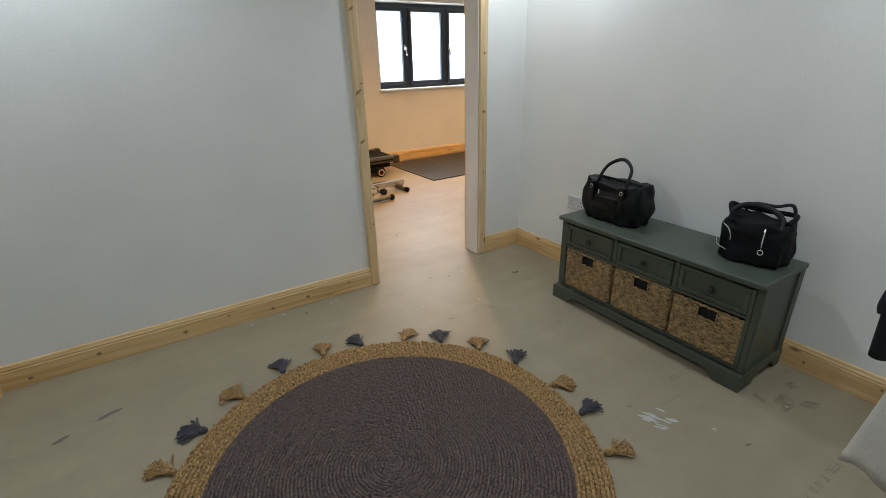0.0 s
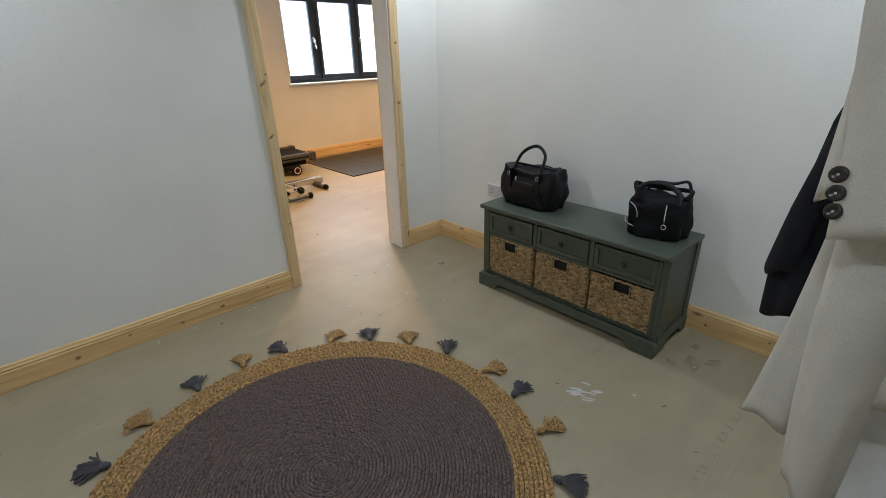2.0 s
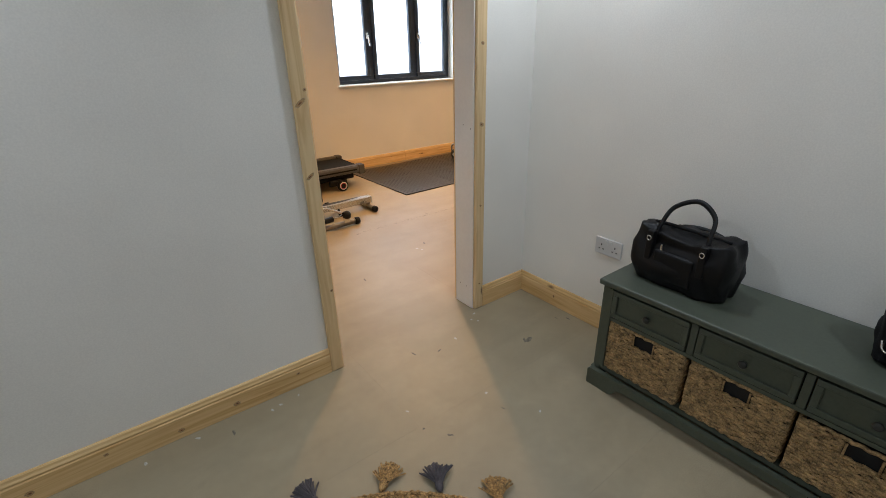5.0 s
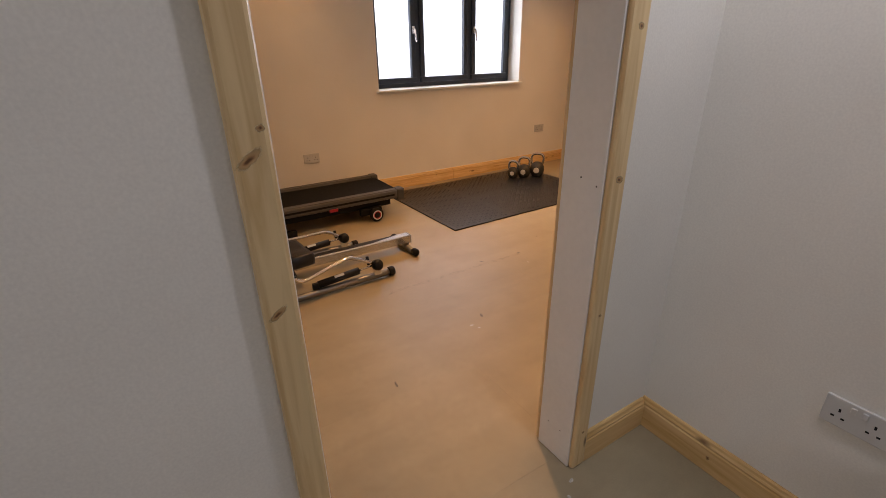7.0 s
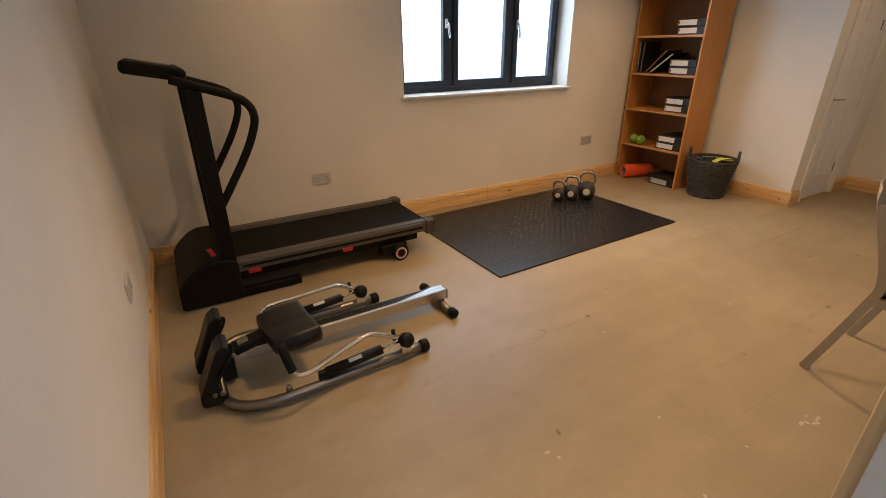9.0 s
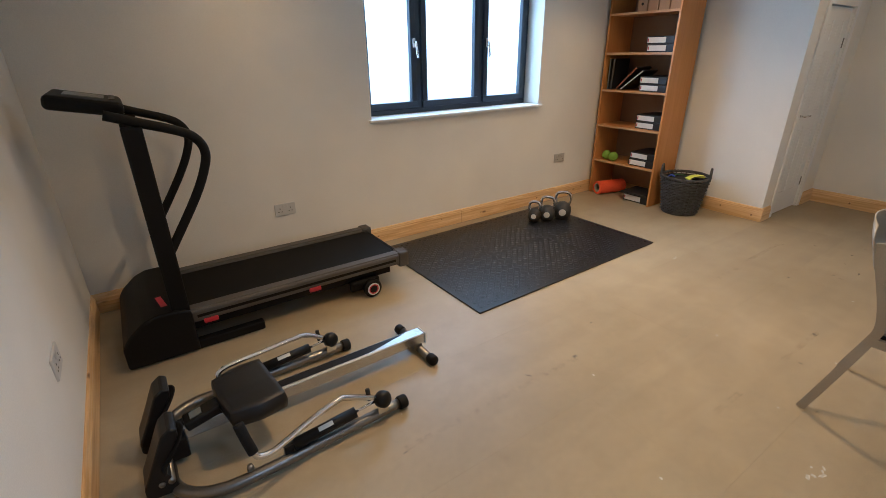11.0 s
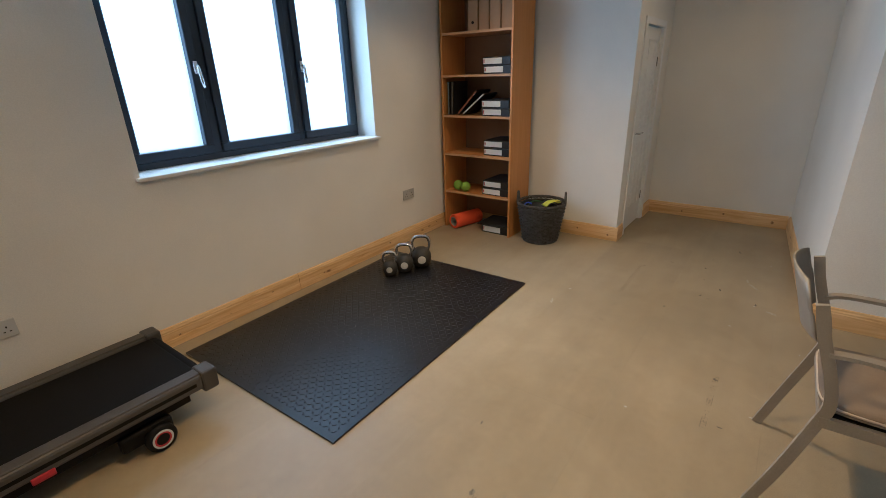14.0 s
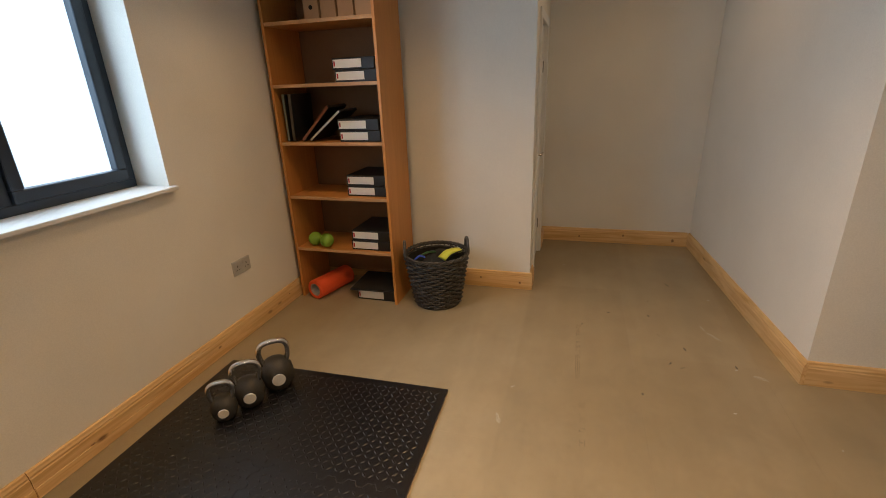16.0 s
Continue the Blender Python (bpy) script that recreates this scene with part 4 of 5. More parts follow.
def coats():
    o = Vector((1.54, 0.62, 0.44))
    c = thing("coat", Matrix.Translation(o), "oatmeal wool overcoat with dark cuff buttons hanging on a door", "coat")
    body = drape([(1.66, 1.615, 0.61, 0.03, 0.05), (1.58, 1.57, 0.59, 0.07, 0.12), (1.10, 1.57, 0.575, 0.07, 0.140), (0.72, 1.57, 0.570, 0.07, 0.115)], 5, 0.4)
    part("body", moved(body, Matrix.Translation(-o)), WOOL, c, "", True)
    slv = drape([(1.66, 1.50, 0.735, 0.045, 0.075), (1.40, 1.475, 0.733, 0.050, 0.080), (1.20, 1.465, 0.713, 0.050, 0.075), (1.045, 1.462, 0.700, 0.052, 0.074)], 2, 1.0, 44, 24)
    sl = part("sleeve", moved(slv, Matrix.Translation(-o)), WOOL, c, "", True)
    inner = drape([(1.45, 1.515, 0.770, 0.022, 0.035), (1.25, 1.512, 0.770, 0.022, 0.030), (1.085, 1.508, 0.772, 0.024, 0.028)], 2, 2.0, 32, 16)
    part("sleeve_back", moved(inner, Matrix.Translation(-o)), WOOL, sl, "", True)
    part("cuff_seam", tube([(1.413, 0.726, 1.06), (1.414, 0.735, 1.25), (1.424, 0.750, 1.42)], 0.0025, 6), WOOL, sl).matrix_world = Matrix()
    for k in range(3):
        b = moved(lathe([(0, 0.003), (0.005, 0.003), (0.008, 0.0065), (0.0125, 0.006), (0.0138, 0.002), (0.0125, 0), (0, 0)], 20), Matrix.Translation(Vector((1.424, 0.768 - 0.004 * k, 1.145 - 0.030 * k)) - o) @ pose(0, 0, 0, 0, -76, -12))
        bt = part("button", b, BUTTON, sl, "dark horn button", True)
        part("button_thread", moved(lathe([(0, 0.0042), (0.002, 0.004), (0.002, 0.0), (0, 0.0)], 8), Matrix.Translation(Vector((1.424, 0.768 - 0.004 * k, 1.145 - 0.030 * k)) - o) @ pose(0, 0, 0, 0, -76, -12)), PALE, sl, "pale sewing thread")
    back = drape([(1.10, 1.575, 0.725, 0.028, 0.040), (0.80, 1.575, 0.742, 0.032, 0.043), (0.65, 1.575, 0.758, 0.034, 0.044), (0.545, 1.575, 0.770, 0.036, 0.045)], 3, 2.2, 44, 22)
    part("back_panel", moved(back, Matrix.Translation(-o)), WOOL, c, "", True)
    front = drape([(1.12, 1.505, 0.680, 0.040, 0.072), (0.86, 1.505, 0.682, 0.040, 0.064), (0.62, 1.505, 0.674, 0.040, 0.054), (0.455, 1.505, 0.664, 0.038, 0.044)], 3, 4.0, 44, 24)
    part("front_panel", moved(front, Matrix.Translation(-o)), WOOL, c, "", True)
    o = Vector((1.72, 0.80, 0.70))
    n = thing("coat", Matrix.Translation(o), "navy blue wool jacket hanging behind the overcoat", "coat")
    dk = drape([(1.62, 1.715, 0.62, 0.012, 0.03), (1.40, 1.73, 0.72, 0.025, 0.05), (1.20, 1.73, 0.786, 0.030, 0.045), (1.0, 1.73, 0.795, 0.032, 0.056), (0.86, 1.73, 0.802, 0.032, 0.062), (0.735, 1.73, 0.806, 0.032, 0.052)], 4, 0.9, 44, 26)
    part("body", moved(dk, Matrix.Translation(-o)), NAVY, n, "", True)
    ds = drape([(1.35, 1.71, 0.76, 0.018, 0.030), (1.12, 1.71, 0.806, 0.022, 0.034), (1.0, 1.71, 0.826, 0.024, 0.036), (0.852, 1.71, 0.846, 0.026, 0.036)], 2, 0.2, 32, 18)
    part("sleeve", moved(ds, Matrix.Translation(-o)), NAVY, n, "", True)


open_door()
coats()


# ---- treadmill ----
def treadmill():
    ox, oy = 2.25, 6.23
    t = thing("treadmill", pose(ox + 0.02, oy - 0.05, 0) @ Matrix.Diagonal((1, 0.94, 1, 1)), "charcoal folding treadmill with handrails and rear wheels", "treadmill")

    def B(x0, y0, z0, x1, y1, z1, bev=0.004, bm=None):
        return box(x0 - ox, y0 - oy, z0, x1 - ox, y1 - oy, z1, bev, 2, bm)

    def L(pts):
        return [(x - ox, y - oy, z) for x, y, z in pts]

    hood = prism([(x - ox, z) for x, z in ((1.495, 0.012), (1.495, 0.13), (1.525, 0.18), (1.60, 0.245), (1.66, 0.268), (1.74, 0.268), (1.80, 0.255), (1.82, 0.24), (1.82, 0.012))], 5.885 - oy, 6.59 - oy, None, 0.012)
    h = part("motor_hood", hood, TMBLACK, t)
    part("logo_bar", moved(box(-0.014, -0.07, 0, 0.014, 0.07, 0.0015), pose(1.70 - ox, 6.05 - oy, 0.2675, 0, 0, 8)), RED, h, "plain red lettering bar")
    for y0, y1 in ((5.90, 5.985), (6.485, 6.57)):
        r = B(1.80, y0, 0.165, 3.05, y1, 0.236, 0.012)
        r = B(1.81, y0 + 0.012, 0.230, 3.05, y1 - 0.012, 0.242, 0.004, r)
        part("side_rail", r, TMGREY, t)
        part("rail_groove", B(1.84, min(y0, 5.9) - 0.0012 if y0 < 6 else y1 - 0.001, 0.192, 3.02, y0 + 0.001 if y0 < 6 else y1 + 0.0012, 0.208, 0), TMBLACK, t)
        part("end_cap", B(3.045, y0 - 0.006, 0.145, 3.115, y1 + 0.006, 0.247, 0.010), CAPGREY, t, "grey moulded end cap")
    part("belt", B(1.78, 5.987, 0.205, 3.06, 6.483, 0.226, 0.008), BELT, t)
    part("rear_roller", moved(lathe([(0, -0.25), (0.028, -0.25), (0.03, -0.2), (0.03, 0.2), (0.028, 0.25), (0, 0.25)], 18), pose(3.07 - ox, 6.235 - oy, 0.195, 90, 0, 0)), BELT, t, "", True)
    part("deck_frame", B(1.80, 5.95, 0.105, 3.0, 6.52, 0.163, 0.006), TMBLACK, t)
    for y in (5.93, 6.54):
        part("base_rail", B(1.50, y - 0.025, 0.002, 2.16, y + 0.025, 0.055, 0.008), TMBLACK, t)
        up = B(1.735, y - 0.026, 0.03, 1.818, y + 0.026, 1.168, 0.010)
        part("upright", up, TMBLACK, t)
        hr = smooth_path(L([(1.69, y, 1.222), (1.82, y, 1.178), (1.95, y, 1.134), (2.013, y, 1.098), (2.044, y, 1.04), (2.032, y, 0.962), (1.962, y, 0.818), (1.80, y, 0.565)]), 8)
        part("handrail", tube(hr, 0.0215, 12), RUBBER, t, "rubber-covered handrail", True)
        br = B(2.70, y - 0.022, 0.055, 2.90, y + 0.022, 0.12, 0.012)
        part("wheel_bracket", br, TMBLACK, t)
        s = -1 if y < 6.2 else 1
        w = moved(lathe([(0, -0.02), (0.050, -0.02), (0.060, -0.012), (0.060, 0.012), (0.050, 0.02), (0, 0.02)], 26), pose(2.835 - ox, y - oy + s * 0.040, 0.0605, 90, 0, 0))
        wh = part("wheel", w, RUBBER, t, "", True)
        part("rim", moved(lathe([(0.026, -0.002), (0.033, -0.002), (0.033, 0.002), (0.026, 0.002), (0.026, -0.002)], 26), pose(2.835 - ox, y - oy + s * 0.0605, 0.0605, 90, 0, 0)), RED, wh, "red wheel ring")
        part("hub", moved(lathe([(0.033, -0.0022), (0.041, -0.0022), (0.041, 0.0022), (0.033, 0.0022), (0.033, -0.0022)], 26), pose(2.835 - ox, y - oy + s * 0.0605, 0.0605, 90, 0, 0)), PALE, wh, "pale hub")
    for x in (1.90, 2.47):
        part("red_catch", B(x - 0.035, 5.892, 0.150, x + 0.035, 5.906, 0.176, 0.004), RED, t, "red plastic catch")
    con = moved(box(-0.15, -0.235, -0.032, 0.13, 0.235, 0.03, 0.022, 3), pose(1.645 - ox, 6.235 - oy, 1.256, 0, 11, 0))
    c = part("console", con, TMBLACK, t)
    part("display", moved(box(-0.09, -0.12, 0.030, 0.06, 0.12, 0.034, 0.003), pose(1.645 - ox, 6.235 - oy, 1.256, 0, 11, 0)), SCREEN, c, "grey display panel")
    for k in range(4):
        part("button", moved(box(0.075, -0.13 + 0.08 * k, 0.030, 0.10, -0.09 + 0.08 * k, 0.036, 0.003), pose(1.645 - ox, 6.235 - oy, 1.256, 0, 11, 0)), TMGREY, c)
    part("cross_bar", tube(L([(1.77, 5.95, 0.585), (1.77, 6.52, 0.585)]), 0.018, 10), TMBLACK, t, "", True)
    return t


treadmill()


# ---- rowing machine ----
def rower():
    ox, oy = 2.15, 5.17
    t = thing("rowing_machine", pose(ox - 0.008, oy - 0.032, 0), "silver rowing machine with black seat and chrome lever arms", "rowing machine")

    def L(pts):
        return [(x - ox, y - oy, z) for x, y, z in pts]

    def T(pts, r, sides=10, per=6, bm=None):
        return tube(smooth_path(L(pts), per) if per else L(pts), r, sides, bm)

    rail = moved(box(-0.60, -0.034, -0.03, 0.60, 0.034, 0.03, 0.006), pose(2.215 - ox, 5.215 - oy, 0.092, 0, 0.5, 1.0))
    r = part("main_rail", rail, ALU, t)
    slot = bmesh.new()
    slot.faces.new([slot.verts.new((x, y, 0.0306)) for x, y in ((-0.55, -0.018), (0.30, -0.020), (0.52, 0.026), (-0.55, 0.026))])
    part("rail_slot", moved(slot, pose(2.215 - ox, 5.215 - oy, 0.092, 0, 0.5, 1.0)), DECAL, r, "dark glossy strip")
    part("rail_end", moved(box(0.600, -0.036, -0.032, 0.607, 0.036, 0.032, 0.003), pose(2.215 - ox, 5.215 - oy, 0.092, 0, 0.5, 1.0)), PALE, r, "pale end plate")
    part("rear_foot", T([(2.785, 5.095, 0.026), (2.795, 5.400, 0.026)], 0.021, 12, 0), STEEL, t, "", True)
    part("rear_post", box(2.755 - ox, 5.19 - oy, 0.03, 2.80 - ox, 5.25 - oy, 0.065, 0.004), STEEL, t)
    for y in (5.085, 5.41):
        part("rubber_foot", moved(lathe([(0, -0.022), (0.024, -0.022), (0.027, -0.016), (0.027, 0.016), (0.024, 0.022), (0, 0.022)], 16), pose(2.79 - ox, y - oy, 0.0275, 90, 0, 2)), RUBBER, t, "black rubber cap", True)
    part("front_frame", T([(2.50, 4.905, 0.031), (2.2, 4.893, 0.031), (1.90, 4.880, 0.031), (1.745, 4.895, 0.031), (1.65, 4.965, 0.031), (1.615, 5.10, 0.031), (1.615, 5.24, 0.031), (1.65, 5.37, 0.031), (1.745, 5.432, 0.031), (1.90, 5.44, 0.031), (2.2, 5.447, 0.031), (2.47, 5.452, 0.031)], 0.0225, 12), STEEL, t, "grey tubular steel frame", True)
    for x, y in ((2.512, 4.905), (2.482, 5.452)):
        part("rubber_foot", moved(lathe([(0, -0.02), (0.027, -0.02), (0.030, -0.014), (0.030, 0.014), (0.027, 0.02), (0, 0.02)], 16), pose(x - ox, y - oy, 0.0305, 0, 90, 1)), RUBBER, t, "black rubber cap", True)
    for near in (True, False):
        y = 4.895 if near else 5.440
        px = 2.415 if near else 2.40
        if near:
            arm = [(px - 0.03, y, 0.125), (2.27, 4.893, 0.185), (2.22, 4.888, 0.20), (2.10, 4.862, 0.185), (1.955, 4.820, 0.165), (1.90, 4.812, 0.175), (1.885, 4.818, 0.20)]
            grip = [(1.885, 4.818, 0.195), (1.873, 4.838, 0.245), (1.862, 4.862, 0.30)]
        else:
            arm = [(px - 0.03, y, 0.125), (2.28, 5.435, 0.178), (2.22, 5.425, 0.188), (2.05, 5.385, 0.20), (1.91, 5.345, 0.215), (1.868, 5.33, 0.205), (1.862, 5.318, 0.18)]
            grip = [(1.862, 5.320, 0.19), (1.866, 5.300, 0.135), (1.872, 5.285, 0.10)]
        a = part("lever_arm", T(arm, 0.0115, 10), CHROME, t, "chrome lever arm", True)
        part("grip", T(grip, 0.018, 12), RUBBER, a, "black foam grip", True)
        part("pivot_knob", moved(lathe([(0, -0.028), (0.026, -0.026), (0.036, -0.014), (0.036, 0.014), (0.026, 0.026), (0, 0.028)], 18), pose(px - ox, y - oy - 0.004, 0.105, 70, 0, 20)), BLACKP, t, "", True)
        part("pivot_bolt", T([(px - 0.05, y + 0.02, 0.11), (px - 0.055, y + 0.022, 0.165)], 0.010, 8, 0), BLACKP, t, "", True)
        part("pivot_bracket", box(px - 0.03 - ox, y - 0.016 - oy, 0.04, px + 0.02 - ox, y + 0.016 - oy, 0.10, 0.004), CHROME, t)
        d = part("damper", T([(2.03, y, 0.075), (2.29, y, 0.098)], 0.023, 14, 0), BLACKP, t, "black hydraulic damper", True)
        part("damper_rod", T([(2.28, y, 0.097), (px - 0.02, y, 0.110)], 0.006, 8, 0), CHROME, d, "chrome rod", True)
        part("damper_label", moved(box(-0.030, -0.009, 0.0, 0.030, 0.009, 0.0012), pose(2.16 - ox, y - oy - 0.012, 0.107, 28, -5, 0)), PALE, d, "pale printed label")
        part("damper_mount", box(1.995 - ox, y - 0.012 - oy, 0.045, 2.03 - ox, y + 0.012 - oy, 0.09, 0.003), BLACKP, t)
        part("frame_bolt", moved(lathe([(0, 0.03), (0.010, 0.03), (0.013, 0.02), (0.013, 0), (0, 0)], 10), pose(1.87 - ox, y - oy, 0.045)), STEEL, t, "", True)
    seat = bmesh.new()
    bmesh.ops.create_cube(seat, size=2.0)
    bmesh.ops.subdivide_edges(seat, edges=seat.edges[:], cuts=9, use_grid_fill=True)
    for v in seat.verts:
        q = v.co.copy()
        n = q.normalized()
        q = q.lerp(n * 1.25, 0.26)
        dip = 0.016 * (1 - abs(q.y)) * (1 if q.z > 0 else 0)
        v.co = (q.x * 0.108, q.y * 0.150 * (1 - 0.14 * (q.x < 0) * abs(q.x)), q.z * 0.040 - dip)
    part("seat", moved(seat, pose(1.945 - ox, 5.150 - oy, 0.195, 0, 0, 6)), VINYL, t, "black padded vinyl seat", True)
    part("seat_carriage", box(1.87 - ox, 5.16 - oy, 0.11, 2.02 - ox, 5.26 - oy, 0.155, 0.006), BLACKP, t)
    part("monitor", moved(box(-0.07, -0.035, -0.02, 0.07, 0.035, 0.02, 0.008), pose(1.775 - ox, 5.165 - oy, 0.165, 0, -12, 2)), BLACKP, t)
    part("monitor_screen", moved(box(-0.045, -0.02, 0.02, 0.0, 0.02, 0.022, 0.002), pose(1.775 - ox, 5.165 - oy, 0.165, 0, -12, 2)), SCREEN, t, "grey display")
    for y in (5.03, 5.27):
        fp = prism([(-0.055, 0.012), (-0.045, 0.0), (0.035, 0.0), (0.048, 0.014), (0.040, 0.05), (0.012, 0.085), (0.028, 0.16), (0.062, 0.235), (0.060, 0.262), (0.036, 0.272), (0.008, 0.245), (-0.030, 0.13), (-0.058, 0.05)], -0.056, 0.056, None, 0.007)
        p = part("foot_plate", moved(fp, pose(1.60 - ox, y - oy, 0.030, 0, 6, 0)), BLACKP, t)
        for k in range(3):
            part("grip_rib", moved(box(-0.004, -0.048, -0.003, 0.004, 0.048, 0.003, 0.001, 1), pose(1.616 - ox + 0.014 * k, y - oy, 0.150 + 0.034 * k, 0, -20, 0)), RUBBER, p)
        st = smooth_path(L([(1.615, y - 0.062, 0.15), (1.665, y - 0.052, 0.215), (1.690, y, 0.235), (1.665, y + 0.052, 0.215), (1.615, y + 0.062, 0.15)]), 5)
        part("foot_strap", tube(st, 0.022, 8, None, 0.22), NYLON, p, "black webbing strap", True)
        part("heel_bolt", moved(lathe([(0, 0.006), (0.009, 0.006), (0.011, 0.0), (0, 0.0)], 12), pose(1.60 - ox, y - oy - 0.056, 0.085, 90, 0, 0)), STEEL, p, "steel bolt", True)
    part("foot_axle", T([(1.63, 4.97, 0.085), (1.63, 5.33, 0.085)], 0.012, 10, 0), STEEL, t, "", True)
    part("foot_bracket", box(1.60 - ox, 5.13 - oy, 0.02, 1.70 - ox, 5.24 - oy, 0.11, 0.006), BLACKP, t)
    return t


rower()


# ---- exercise mat ----
def mat_tiles():
    g = thing("exercise_mat", pose(3.278, 5.282, 0, 0, 0, 1.1), "black interlocking foam floor mat of six textured tiles", "mat")
    S, H = 0.612, 0.011
    teeth = 15

    def seam(n, gap):
        """Offsets of a jigsaw seam along its length."""
        out = []
        w = S / teeth
        for k in range(teeth):
            s = 0.011 if k % 2 else -0.011
            out += [(w * (k + (0.13 if k % 2 else 0.22)), s + gap), (w * (k + (0.87 if k % 2 else 0.78)), s + gap)]
        return out

    diamonds = {}
    for i in range(3):
        for j in range(2):
            gp = 0.0011
            bottom = seam(teeth, gp) if j == 1 else []
            right = [(S + v, u) for u, v in seam(teeth, -gp)] if i < 2 else []
            top = [(u, S + v) for u, v in reversed(seam(teeth, -gp))] if j == 0 else []
            left = [(v, u) for u, v in reversed(seam(teeth, gp))] if i > 0 else []
            outline = [(0, 0)] + bottom + [(S, 0)] + right + [(S, S)] + top + [(0, S)] + left
            bm = bmesh.new()
            a = [bm.verts.new((x, y, 0.0005)) for x, y in outline]
            b = [bm.verts.new((x, y, H)) for x, y in outline]
            bm.faces.new(a[::-1])
            bm.faces.new(b)
            for k in range(len(a)):
                q = (k + 1) % len(a)
                bm.faces.new((a[k], a[q], b[q], b[k]))
            t = part("tile", bm, FOAM, g)
            t.location = (i * S, j * S, 0)
            if "d" not in diamonds:
                dv, df = [], []
                n = 21
                for r in range(n):
                    for c in range(n):
                        x, y = (c + 0.5) * S / n, (r + 0.5) * S / n
                        if not (0.02 < x < S - 0.02 and 0.02 < y < S - 0.02):
                            continue
                        an = radians(45 if (r + c) % 2 else -45)
                        u, w = Vector((math.cos(an), math.sin(an))), Vector((-math.sin(an), math.cos(an)))
                        base = len(dv)
                        for sx, sy, z in ((1, 0, 0), (0, 1, 0), (-1, 0, 0), (0, -1, 0), (0.45, 0, 1), (-0.45, 0, 1)):
                            p = Vector((x, y)) + u * sx * 0.0132 + w * sy * 0.0052
                            dv.append((p.x, p.y, H - 0.0002 + z * 0.0025))
                        df += [tuple(base + q for q in f) for f in ((0, 1, 4), (1, 5, 4), (1, 2, 5), (2, 3, 5), (3, 4, 5), (3, 0, 4))]
                me = bpy.data.meshes.new("tread")
                me.from_pydata(dv, [], df)
                me.materials.append(FOAM)
                diamonds["d"] = me
            tr = new("tread", diamonds["d"])
            tr.parent = t
            tr["kind"] = "stuff"
    return g


mat_tiles()


# ---- kettlebells ----
def kettlebell(x, y, r, label, turn):
    k = thing("kettlebell", pose(x, y, 0.0145, 0, 0, turn), label, "kettlebell", "kettlebells on the mat")
    part("bell", lathe([(0, 0), (r * 0.62, 0), (r * 0.72, 0.003), (r * 0.93, r * 0.45), (r, r * 0.95), (r * 0.93, r * 1.4), (r * 0.68, r * 1.78), (r * 0.4, r * 1.95), (0, r * 2.0)], 28), IRON, k, "", True)
    h = smooth_path([(0, r * 0.62, r * 1.55), (0, r * 0.80, r * 2.1), (0, r * 0.82, r * 2.65), (0, r * 0.58, r * 3.02), (0, 0, r * 3.12), (0, -r * 0.58, r * 3.02), (0, -r * 0.82, r * 2.65), (0, -r * 0.80, r * 2.1), (0, -r * 0.62, r * 1.55)], 5)
    part("handle", tube(h, 0.0132, 12), CHROME, k, "polished steel handle", True)
    part("weight_disc", moved(lathe([(0, 0.004), (r * 0.36, 0.004), (r * 0.40, 0.0), (0, 0.0)], 22), pose(-r * 0.985, 0, r * 0.98, 0, -90, 0)), WEIGHTDISC, k, "white weight disc")


kettlebell(4.692, 6.250, 0.058, "small grey iron kettlebell with chrome handle on the mat", 38)
kettlebell(4.805, 6.200, 0.070, "medium grey iron kettlebell with chrome handle on the mat", 40)
kettlebell(4.952, 6.150, 0.080, "large grey iron kettlebell with chrome handle on the mat", 42)


# ---- bookcase ----
BX, BY0, BY1 = 5.915, 5.892, 6.618
SHELVES = [0.372, 0.735, 1.083, 1.428, 1.772, 2.13]


def bookcase():
    b = thing("bookcase", pose(BX, BY0, 0), "tall orange beech-effect open bookcase against the end wall", "bookcase")
    d, w = 0.375, BY1 - BY0
    for y in (0, w - 0.018):
        part("side_panel", box(0, y, 0.001, d, y + 0.018, 2.25, 0.0015), SHELFWOOD, b)
    part("back_panel", box(d - 0.008, 0.0185, 0.08, d - 0.002, w - 0.0185, 2.24), BACKPANEL, b, "grey-brown back panel")
    for z in SHELVES:
        s = part("shelf", box(0.006, 0.0185, z - 0.02, d - 0.0085, w - 0.0185, z, 0.001), SHELFWOOD, b)
        part("edge_strip", box(0.003, 0.0185, z - 0.02, 0.0058, w - 0.0185, z, 0.0), SHELFEDGE, s, "paler beech edge strip")
    part("top", box(0, 0.0185, 2.225, d, w - 0.0185, 2.25, 0.001), SHELFWOOD, b)


bookcase()


def box_file(x, y, z, wide=0.27, tall=0.066, deep=0.33, label="black box file with a white spine label lying on a shelf"):
    f = thing("box_file", pose(x, y, z + 0.0008), label, "box file", "box files in the bookcase")
    part("case", box(0, 0, 0, deep, wide, tall, 0.003), FILEBLACK, f)
    lab = part("label", box(-0.0014, wide * 0.30, tall * 0.16, -0.0004, wide * 0.97, tall * 0.86), LABEL, f, "white paper label")
    part("label_mark", box(-0.0022, wide * 0.92, tall * 0.30, -0.0015, wide * 0.955, tall * 0.72), RED, lab, "small red mark")
    return f


